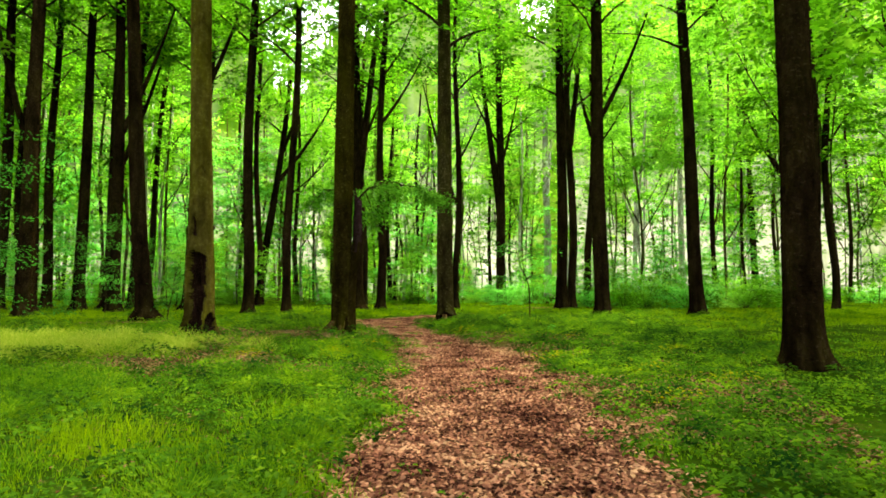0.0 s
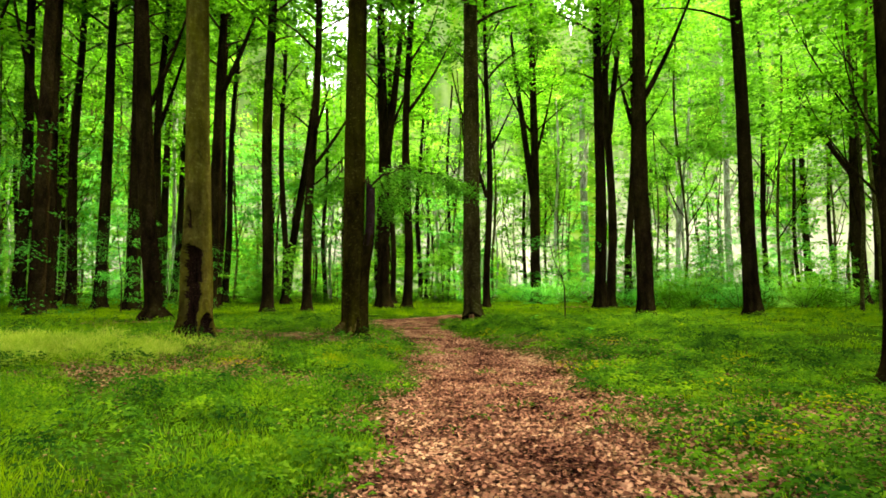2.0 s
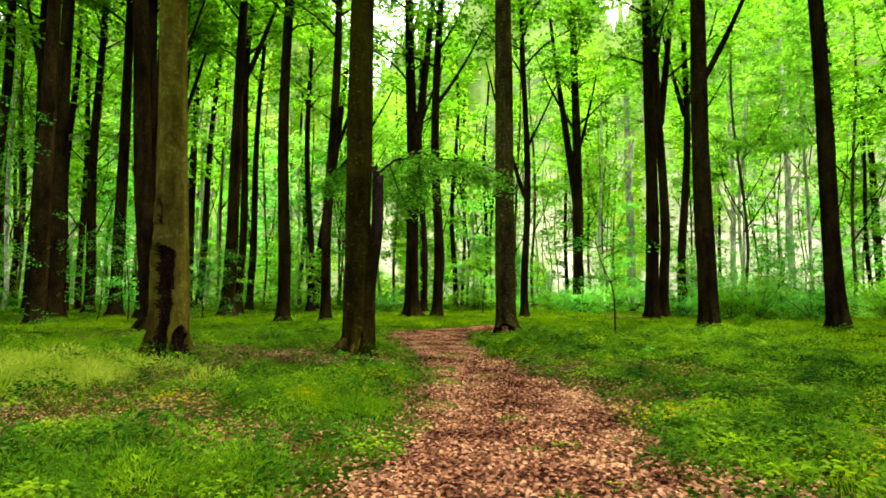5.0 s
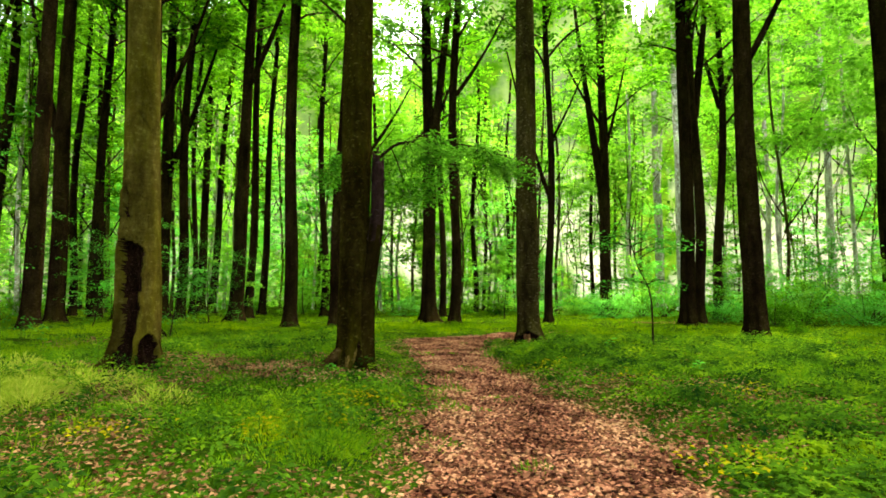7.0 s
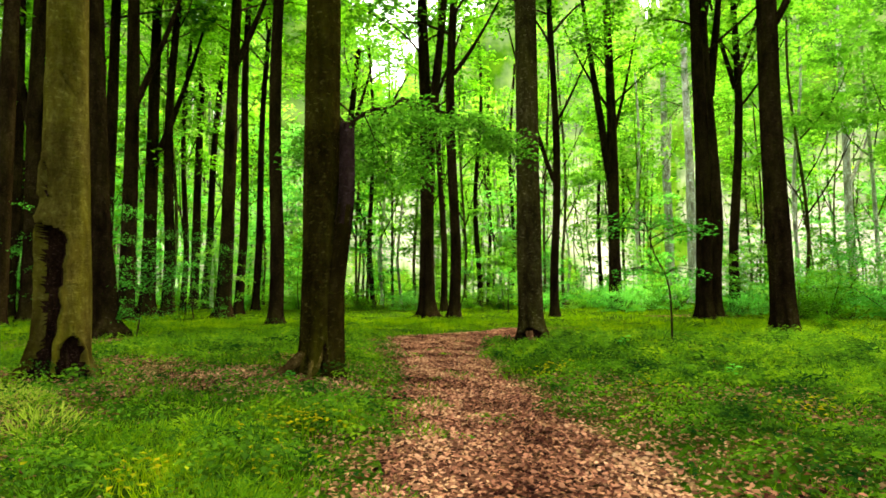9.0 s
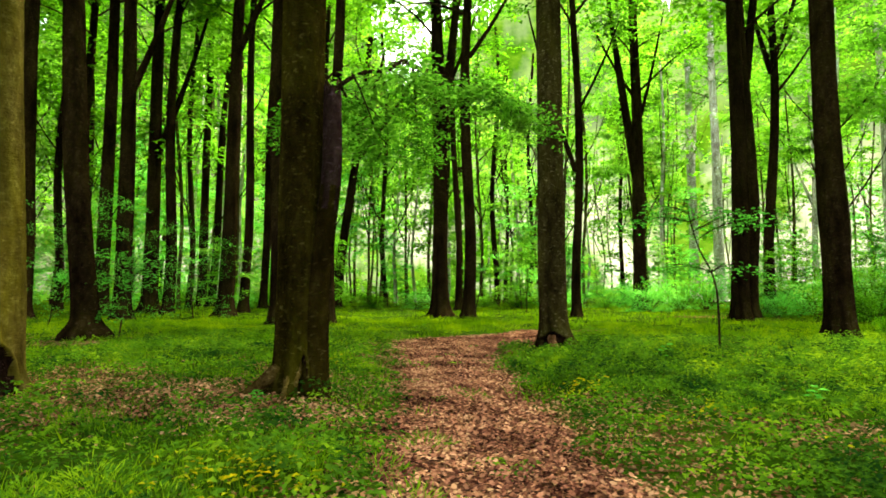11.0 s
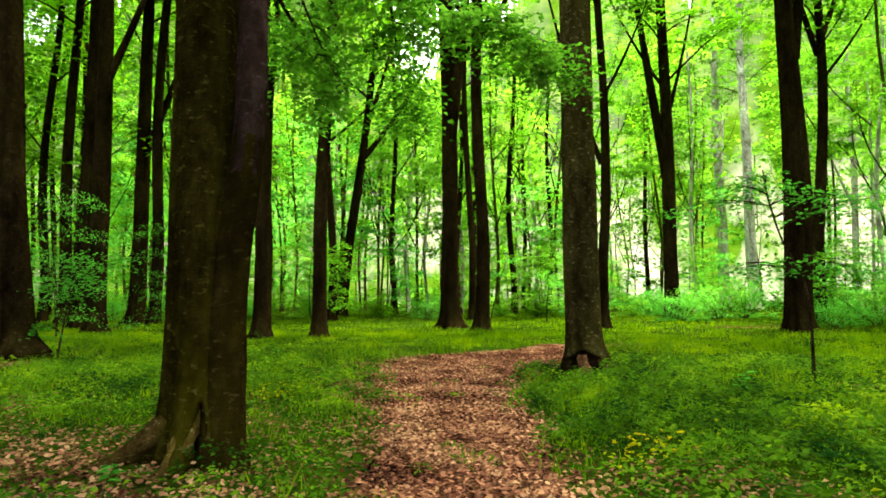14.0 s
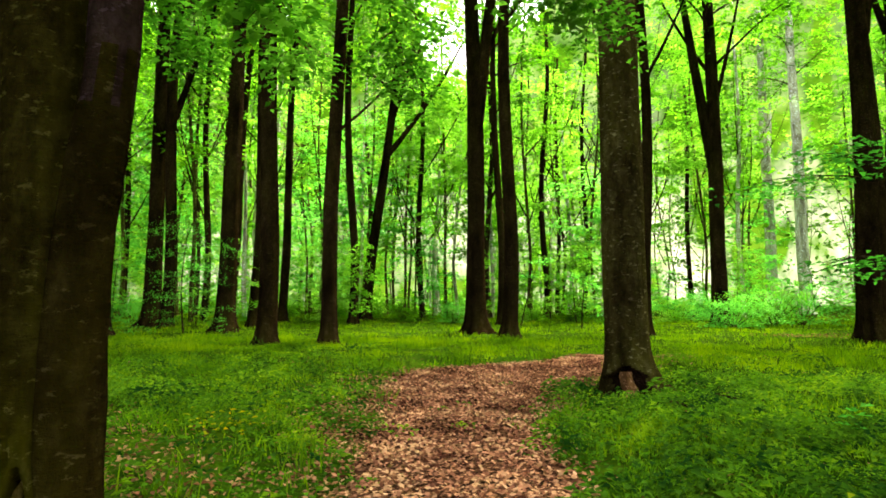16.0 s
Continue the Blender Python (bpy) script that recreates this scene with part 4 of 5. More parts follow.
def far_woods():
    """The closed green wall of the wood beyond the last trunks that can be told apart."""
    g = np.random.default_rng(90)
    n = 30000
    az = g.uniform(-1.0, 0.95, n)
    d = g.uniform(78, 112, n)
    z = 5.5 * g.uniform(0, 1, n) ** 1.6
    high = np.arange(n) % 3 == 0
    z = np.where(high, 7.0 + 22.0 * g.uniform(0, 1, n) ** 1.2, z)
    lump = np.sin(az * 37 + 0.5 * np.sin(az * 90)) + np.sin(az * 61 + d * 0.3)
    keep = high | (z < 2.0 + 1.3 * lump) | (g.uniform(0, 1, n) < 0.12)
    az, d, z = az[keep], d[keep], z[keep]
    m = len(az)
    pos = np.stack([d * np.sin(az), d * np.cos(az), z - 0.2], -1)
    L = g.uniform(0.45, 0.95, m)
    along = g.normal(0, 1, (m, 3)) * np.array([1, 1, 0.3])
    v, f = leaf_quads(pos, along, unit(np.array([0, -0.5, 0.85]) + g.normal(0, 0.35, (m, 3))), L, L * 0.55)
    n_near = len(f) * 2 // 3
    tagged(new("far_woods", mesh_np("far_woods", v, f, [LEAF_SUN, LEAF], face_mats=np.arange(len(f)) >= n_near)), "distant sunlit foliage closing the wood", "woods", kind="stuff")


far_woods()


def build_backdrop():
    """A glowing ragged-topped screen painted with hazy bright foliage and clearings far beyond the wood."""
    g = np.random.default_rng(93)
    az = np.radians(np.linspace(-86, 80, 1400))
    top = 78.0 + 7.0 * np.sin(az * 17) + 5.0 * np.sin(az * 43 + 1) - 28.0 * np.exp(-((az + 0.21) / 0.085) ** 2) - 26.0 * np.exp(-((az + 0.74) / 0.12) ** 2) + g.normal(0, 2.2, 1400) + 2.0 * np.sin(az * 260)
    u = np.linspace(0, 1, 9)
    X = 140 * np.sin(az)[:, None] + 0 * u
    Y = 10 + 140 * np.cos(az)[:, None] + 0 * u
    Z = -1.0 + (top + 1.0)[:, None] * u[None]
    v = np.stack([X, Y, Z], -1).reshape(-1, 3)
    i = (np.arange(len(az) - 1)[:, None] * 9 + np.arange(8)[None]).ravel()
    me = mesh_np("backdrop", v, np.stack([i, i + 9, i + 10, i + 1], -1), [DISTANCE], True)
    tagged(new("backdrop", me), "self-glowing screen painted as the soft bright green of the wood's far edge", "backdrop", kind="structure")


build_backdrop()

# ---- undergrowth ----
YOUNG_STEMS = [mesh_np("stem", *tube(np.stack([0.15 * np.sin(np.linspace(0, 4, 9) + i), 0.15 * np.cos(np.linspace(0, 3, 9) + i) - 0.15 * np.cos(i), np.linspace(-0.1, 5.2, 9)], -1),
                                     0.04 * (1 - 0.8 * np.linspace(0, 1, 9)), 6), [TWIG], True) for i in range(3)]


def young_tree(x, y, k, scale):
    tree = thing("young_beech", x, y, "young beech with thin stem and flat leaf layers", "tree", "young beeches of the undergrowth", k * 1.7)
    tree.scale = (scale, scale, scale)
    part("stem", YOUNG_STEMS[k % 3], tree)
    add_crown(tree, YOUNG[k % 3], 0.9, (0, 0), 0.85, 0, True)


YOUNGS = [(-19.5, 28.0, 0.7), (-20.5, 33.5, 0.8), (-14.0, 38.5, 0.8), (-9.5, 42.0, 0.8), (-7.8, 50.0, 1.0),
          (-4.0, 47.5, 0.8), (0.8, 46.0, 0.8), (4.0, 50.0, 0.9), (12.5, 41.0, 0.7), (15.5, 45.0, 0.8), (18.0, 40.0, 0.7), (22.0, 43.0, 0.8), (25.0, 38.0, 0.7)]
for i, (x, y, s) in enumerate(YOUNGS):
    young_tree(x, y, i, s)
for i, (x, y, s) in enumerate(((-15.8, 21.0, 1.45), (-13.6, 17.2, 1.2), (-20.5, 20.0, 1.6), (-19.0, 25.5, 1.3), (-14.2, 29.5, 0.9), (-22.5, 24.5, 1.5), (-12.8, 33.8, 0.8))):
    tree = thing("young_beech", x, y, "young beech with wide drooping layers of dark leaves", "tree", "young beeches of the undergrowth", i * 1.7)
    tree.scale = (s, s, s)
    part("stem", YOUNG_STEMS[i % 3], tree)
    add_crown(tree, SHADE[i % 2], 0.9, (0, 0), 1.0, 0, True)
for i, (x, y) in enumerate(scatter(32, ((-40, 38), (43, 64)), 2.0, 9)):
    young_tree(x, y, i, 0.7 + 0.5 * ((i * 0.618) % 1))


def shrub_variant(seed, mat):
    g = np.random.default_rng(seed)
    stems, cs = [], []
    for i in range(9):
        az, el, L = g.uniform(0, 6.28), radians(g.uniform(35, 80)), g.uniform(0.9, 1.9)
        s = np.linspace(0, 1, 5)
        pts = np.stack([np.cos(az) * np.cos(el) * L * s, np.sin(az) * np.cos(el) * L * s, L * np.sin(el) * s - 0.15 * s ** 2 - 0.05], -1)
        stems.append(tube(pts, 0.016 * (1 - 0.7 * s), 5, 0, g))
        for q in g.uniform(0.3, 1.05, 6):
            cs.append(np.array([np.interp(q, s, pts[:, c]) for c in range(3)]) + g.normal(0, 0.22, 3))
    cs = np.array(cs)
    cs[:, 2] = np.maximum(cs[:, 2], 0.12)
    v, f = spray_leaves(g, cs, np.full(len(cs), 0.42), np.full(len(cs), 54), 0.072, 0.20)
    return [mesh_np("stem", *st, [TWIG], True) for st in stems], mesh_np("foliage", v, f, [mat])


SHRUBS = [shrub_variant(70, LEAF_COOL), shrub_variant(71, LEAF), shrub_variant(72, LEAF_SUN)]


def shrub(x, y, k, scale):
    ob = thing("shrub", x, y, "low leafy shrub with blue-green foliage" if k % 3 == 0 else "low leafy shrub with fresh green foliage", "shrub", "shrubs of the undergrowth", k * 2.1)
    ob.scale = (scale, scale, scale)
    for me in SHRUBS[k % 3][0]:
        part("stem", me, ob)
    part("foliage", SHRUBS[k % 3][1], ob)


SHRUB_SPOTS = [(12.0, 38.5, 0.9), (13.5, 36.0, 1.3), (15.5, 37.5, 1.6), (17.5, 36.0, 1.4), (19.5, 38.5, 1.6), (21.5, 36.5, 1.4), (14.5, 40.5, 1.7), (17.5, 42.0, 1.8),
               (9.5, 45.0, 1.5), (11.5, 47.5, 1.7), (10.9, 28.3, 0.40), (6.0, 49.5, 0.9), (3.0, 44.5, 0.9), (0.5, 49.0, 1.1), (-1.5, 47.5, 1.0), (-5.5, 46.0, 1.0),
               (-8.5, 46.5, 1.0), (-13.0, 47.5, 1.1), (-16.5, 45.0, 1.0), (24.0, 41.5, 1.2), (20.5, 40.5, 1.9), (7.5, 43.5, 1.3), (23.0, 37.5, 1.5), (27.0, 40.0, 1.1), (-22.0, 42.0, 1.1), (-26.0, 38.0, 1.1), (-24.0, 30.0, 1.0)]
for i, (x, y, s) in enumerate(SHRUB_SPOTS):
    shrub(x, y, i, s)
for i, (x, y) in enumerate(scatter(30, ((-40, 45), (47, 62)), 2.2, 15)):
    shrub(x, y, i, 0.9 + 0.6 * ((i * 0.618) % 1))


def sapling(x, y, line, sprays, label, thick=1.0, leaf=0.09, mat=LEAF_COOL):
    """A single thin crooked stem with a few flat sprays."""
    g = np.random.default_rng(int(abs(x * 100)))
    ob = thing("sapling", x, y, label, "sapling")
    p = np.array(line, float)
    t = np.linspace(0, 1, len(p))
    q = np.linspace(0, 1, 18)
    pts = np.stack([np.interp(q, t, p[:, c]) for c in range(3)], -1)
    stem = part("stem", mesh_np("stem", *tube(pts, 0.024 * thick * (1 - 0.6 * q), 8, 0.08, g), [TWIG], True), ob)
    chunks, cs = [], []
    for (ox, oy, oz, q0, rad) in sprays:
        a = np.array([np.interp(q0, q, pts[:, c]) for c in range(3)])
        for j in range(4):
            b = np.array([ox, oy, oz]) + g.normal(0, rad * 0.55, 3) * np.array([1, 1, 0.25])
            s = np.linspace(0, 1, 5)[:, None]
            linep = a + (b - a) * s + np.array([0, 0, 0.12]) * np.sin(s * 3.14)
            chunks.append(tube(linep, 0.008 * (1 - 0.6 * s[:, 0]), 5, 0, g))
            cs += [linep[3], linep[4], linep[2]]
    for chunk in chunks:
        part("twig", mesh_np("twig", *chunk, [TWIG], True), stem)
    cs = np.array(cs)
    v, f = spray_leaves(g, cs, np.full(len(cs), 0.30), np.full(len(cs), 8), leaf, 0.10)
    part("foliage", mesh_np("foliage", v, f, [mat]), ob)


sapling(4.72, 22.18, [(0, 0, -0.05), (0.0, 0, 0.7), (-0.02, 0, 1.25), (-0.10, 0, 1.6), (-0.35, 0, 2.1), (-0.5, 0, 2.7), (-0.55, 0, 3.1)],
        [(-0.7, 0.0, 2.9, 0.9, 0.4), (-1.3, 0.1, 2.75, 0.85, 0.45), (-1.8, 0.2, 2.6, 0.8, 0.4), (0.9, 0.1, 2.7, 0.75, 0.4), (0.3, 0.2, 2.8, 0.8, 0.45), (0.5, -0.2, 2.55, 0.7, 0.35), (-0.5, 0.2, 1.75, 0.5, 0.4), (-1.0, 0.3, 1.65, 0.5, 0.35), (0.3, -0.2, 1.7, 0.5, 0.3)],
        "thin crooked sapling with flat blue-green leaf sprays in the grass", mat=LEAF_DIM)
sapling(-9.22, 24.26, [(0, 0, -0.05), (0.08, 0, 0.5), (0.2, 0, 1.1), (0.25, 0, 1.7)],
        [(0.1, 0, 1.9, 0.9, 0.5), (0.9, 0.1, 1.75, 0.8, 0.5), (-0.5, 0, 1.6, 0.7, 0.5), (0.4, 0, 2.2, 0.95, 0.5), (1.2, 0.2, 2.1, 0.9, 0.45), (0.7, -0.2, 1.45, 0.6, 0.4), (-0.3, -0.2, 0.62, 0.35, 0.3)], "bent young sapling with flat sprays of leaves", mat=LEAF_DIM)
sapling(-14.32, 27.74, [(0, 0, -0.05), (0.12, 0, 0.35), (0.16, 0, 0.8), (0.32, 0, 1.2), (0.62, 0, 1.55)],
        [(0.6, 0, 1.6, 0.95, 0.3), (0.9, 0.1, 1.8, 1.0, 0.4), (0.2, 0, 1.7, 0.9, 0.35)], "curved dark sapling leaning between the trunks")
sapling(-7.63, 47.19, [(0, 0, -0.05), (0.05, 0, 0.9), (0.25, 0, 1.7), (0.45, 0, 2.5)], [(0.3, 0, 2.4, 0.9, 0.5), (0.7, 0, 2.2, 0.8, 0.4)], "thin bare sapling before the undergrowth", 1.3, 0.13)
sapling(-16.79, 40.1, [(0, 0, -0.05), (0.05, 0, 1.0), (0.0, 0, 2.0), (0.12, 0, 2.9)], [(0.2, 0, 2.8, 0.9, 0.5), (-0.4, 0, 2.2, 0.7, 0.5)], "thin upright sapling before the undergrowth", 1.3, 0.13)
sapling(-1.82, 44.01, [(0, 0, -0.05), (0.25, 0, 1.0), (0.5, 0, 2.0), (0.9, 0, 3.2)], [(1.0, 0, 3.1, 0.95, 0.5), (0.4, 0, 2.5, 0.7, 0.5)], "slanting thin sapling before the undergrowth", 1.3, 0.13)
sapling(1.05, 41.42, [(0, 0, -0.05), (0.02, 0, 0.8), (0.1, 0, 1.6), (0.08, 0, 2.3)], [(0.1, 0, 2.2, 0.95, 0.4), (0.5, 0, 1.8, 0.8, 0.3)], "thin upright sapling before the undergrowth", 1.2, 0.12)


def seedling(x, y, height, leaves, size, label):
    """A small herb: a stalk with pairs of broad leaves."""
    g = np.random.default_rng(int(abs(x * 91)))
    ob = thing("seedling", x, y, label, "plant")
    q = np.linspace(0, 1, 7)
    pts = np.stack([0.35 * height * q ** 2, 0.1 * height * q, height * q], -1)
    stalk = part("stalk", mesh_np("stalk", *tube(pts, 0.006 * (1 - 0.5 * q), 6, 0, g), [HERB], True), ob)
    for i in range(leaves):
        f = 0.35 + 0.65 * i / leaves
        p = np.array([[np.interp(f, q, pts[:, c]) for c in range(3)]])
        az = i * 2.4
        v, fc = leaf_quads(p, np.array([[math.cos(az), math.sin(az), 0.15]]), np.array([[0.0, 0.1, 1.0]]), np.array([size]), np.array([size * 0.62]))
        part("leaf", mesh_np("leaf", v, fc, [LEAF_COOL]), stalk)


seedling(-1.95, 16.72, 0.16, 8, 0.11, "small pale green seedling at the foot of the beech")
seedling(3.43, 21.15, 0.34, 9, 0.15, "broad-leaved blue-green plant standing in the grass")
seedling(4.35, 17.6, 0.22, 7, 0.13, "broad-leaved blue-green plant among the ground herbs")


def fallen_branch(x, y, turn, length, label):
    g = np.random.default_rng(int(abs(x * 77)))
    ob = thing("fallen_branch", x, y, label, "branch", turn=turn)
    s = np.linspace(0, 1, 10)
    pts = np.stack([length * s, 0.08 * np.sin(s * 5), 0.05 + 0.10 * np.sin(s * 3.1)], -1)
    stick = part("stick", mesh_np("stick", *tube(pts, 0.022 * (1 - 0.7 * s), 7, 0.08, g), [TWIG], True), ob)
    for q, az in ((0.35, 0.7), (0.55, -0.8), (0.75, 0.6)):
        a = np.array([np.interp(q, s, pts[:, c]) for c in range(3)])
        t = np.linspace(0, 1, 6)[:, None]
        line = a + np.array([math.cos(az), math.sin(az), 0.25]) * t * length * 0.4 - np.array([0, 0, 0.12]) * t ** 2
        part("twig", mesh_np("twig", *tube(line, 0.010 * (1 - 0.7 * t[:, 0]), 6, 0.05, g), [TWIG], True), stick)


fallen_branch(2.25, 23.45, -0.6, 1.2, "dead dark branch lying beside the roots")
fallen_branch(1.75, 22.6, -0.2, 0.7, "short dead branch lying in the herbs")


# ---- grass, herbs and fallen leaves ----
def visible_spots(n, seed, ylo, yhi, power=1.0, spread=0.95, margin=3.0):
    g = np.random.default_rng(seed)
    y = ylo + (yhi - ylo) * g.uniform(0, 1, n) ** power
    half = spread * y + margin
    return g.uniform(-1, 1, n) * half, y, g


def grass_object(name, n, seed, ylo, yhi, power, height, width, per, label, margin=3.0):
    x, y, g = visible_spots(n, seed, ylo, yhi, power, 0.8, margin)
    d = path_depth(x, y)
    dens = 0.50 + 0.6 * wave(x * 0.7, y * 0.6, 1.0) + 0.7 * wave(x * 2.7, y * 2.3, 4.0) + 0.4 * smooth01((y - 22) / 8) - 0.25 * (x > 1.5) * (y < 20)
    keep = (d < -0.15 + 0.2 * g.normal(size=n)) & (g.uniform(0, 1, n) < np.clip(dens, 0.08, 1) * (1 - 0.85 * bareness(x, y)))
    for tx, ty in ((-5.42, 16.75), (-1.76, 17.53), (1.73, 24.53), (7.4, 10.7)):
        keep &= (x - tx) ** 2 + (y - ty) ** 2 > 0.7
    x, y = x[keep], y[keep]
    hh = height * np.where((x > 1.4) & (y < 20), 0.55, 1.0) * np.clip(0.75 + 0.35 * wave(x * 0.7, y * 0.9, 3.0) + 0.65 * wave(x * 2.7, y * 2.3, 4.0), 0.25, 1.7)
    x, y, hh = (np.repeat(v, per) for v in (x, y, hh))
    m = len(x)
    x = x + g.normal(0, 0.11, m)
    y = y + g.normal(0, 0.11, m)
    hh = hh * g.uniform(0.45, 1.2, m)
    az = g.uniform(0, 6.28, m)
    bendy = g.uniform(0.15, 0.8, m) * hh
    w = width * g.uniform(0.7, 1.3, m)
    base = np.stack([x, y, ground_z(x, y) - 0.01], -1)
    d2 = np.stack([np.cos(az), np.sin(az), np.zeros(m)], -1)
    tw = az + g.uniform(0.6, 2.5, m)
    s2 = np.stack([np.cos(tw), np.sin(tw), np.zeros(m)], -1) * (w * 0.5)[:, None]
    tip = base + d2 * bendy[:, None] + np.array([0, 0, 1.0]) * (hh * 0.95)[:, None]
    v = np.stack([base - s2, base + s2, tip], 1).reshape(-1, 3)
    tagged(new(name, mesh_np(name, v, np.arange(m * 3).reshape(m, 3), [GRASS])), label, "grass", kind="stuff")


grass_object("grass", 9000, 21, 3.6, 15, 1.0, 0.20, 0.010, 14, "soft fresh green woodland grass beside the path")
grass_object("grass", 21000, 22, 14, 33, 0.75, 0.20, 0.016, 12, "soft fresh green woodland grass between the trunks")
grass_object("grass", 6000, 24, -9, 2.8, 1.0, 0.14, 0.02, 7, "short green woodland grass behind the start of the walk", 13.0)
grass_object("grass", 26000, 23, 27, 60, 1.1, 0.15, 0.04, 5, "bright green grass of the far forest floor")


def feather_mounds(name, spots, mat, label, blades=330, fine=1.0):
    """Soft domed tussocks of fine arching blades: x, y, radius and height each."""
    g = np.random.default_rng(len(spots))
    x, y, rad, top = spots.T
    count = np.clip(blades * (rad / 0.36) ** 2, 60, 560).astype(int)
    i = np.repeat(np.arange(len(x)), count)
    m = len(i)
    q, az = np.sqrt(g.uniform(0, 1, m)), g.uniform(0, 6.28, m)
    lift = top[i] * np.clip(1.0 - q ** 2.2, 0, 1) * g.uniform(0.15, 1.0, m) ** 0.7
    px, py = x[i] + rad[i] * q * np.cos(az), y[i] + rad[i] * q * np.sin(az)
    out = 0.35 + 0.9 * q
    along = np.stack([out * np.cos(az), out * np.sin(az), 1.15 - 0.5 * q], -1) + g.normal(0, 0.42, (m, 3))
    L = fine * g.uniform(0.045, 0.10, m)
    nrm = unit(g.normal(0, 0.6, (m, 3)) + np.array([0.0, -0.4, 0.8]))
    v, f = leaf_quads(np.stack([px, py, ground_z(px, py) + lift - 0.01], -1), along, nrm, L, L * 0.06 + 0.005, 0.1)
    tagged(new(name, mesh_np(name, v, f, [mat])), label, "grass", kind="stuff")


def mound_spots(seed, n, xs, ys, rlo, rhi, flat, edge=0.0):
    g = np.random.default_rng(seed)
    x, y = g.uniform(*xs, n), g.uniform(*ys, n)
    keep = (path_depth(x, y) < edge) & (g.uniform(0, 1, n) < 0.55 + 0.75 * wave(x * 0.8, y * 0.7, 2.0)) & (g.uniform(0, 1, n) > 0.97 * bareness(x, y))
    for tx, ty in ((-5.47, 16.78), (-1.76, 17.53), (1.73, 24.53), (7.4, 10.7)):
        keep &= (x - tx) ** 2 + (y - ty) ** 2 > 0.9
    x, y = x[keep], y[keep]
    r = g.uniform(rlo, rhi, len(x))
    return np.stack([x, y, r, r * g.uniform(0.6, 1.1, len(x)) * flat], -1)


feather_mounds("grass_tussocks", np.concatenate([mound_spots(51, 420, (-8.0, 0.4), (4.3, 9.8), 0.18, 0.5, 0.85, -0.25), mound_spots(54, 230, (-9.0, 0.2), (9.8, 14.6), 0.16, 0.42, 0.75, -0.4), mound_spots(52, 230, (2.0, 9.5), (5.0, 15.0), 0.14, 0.34, 0.5, -0.3),
                                                 mound_spots(53, 700, (-8.0, 9.0), (14.5, 26.0), 0.16, 0.42, 0.62, -0.35)]), FEATHER, "soft feathery tussocks of fresh green grass")
tufts = [(0.35, 14.3, 0.24, 0.13), (0.2, 15.7, 0.30, 0.15), (0.0, 14.8, 0.28, 0.16), (1.27, 11.85, 0.20, 0.09), (0.40, 18.2, 0.22, 0.13), (0.15, 18.6, 0.14, 0.08), (1.5, 9.2, 0.15, 0.08), (1.05, 20.6, 0.18, 0.09),
         (0.35, 12.6, 0.22, 0.12), (2.35, 8.2, 0.26, 0.14), (2.5, 10.4, 0.24, 0.12)]
feather_mounds("path_tufts", np.array(tufts), FEATHER, "small green grass tufts growing out of the leafy path", 300)
# tussocks coloured pale to stand in for sun on the floor
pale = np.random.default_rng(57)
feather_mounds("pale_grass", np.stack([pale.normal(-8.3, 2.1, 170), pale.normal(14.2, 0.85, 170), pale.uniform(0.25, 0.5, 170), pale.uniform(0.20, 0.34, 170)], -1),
               SUNNED_GRASS, "tall grass coloured pale straw-green as if sunlit", 260, 1.7)


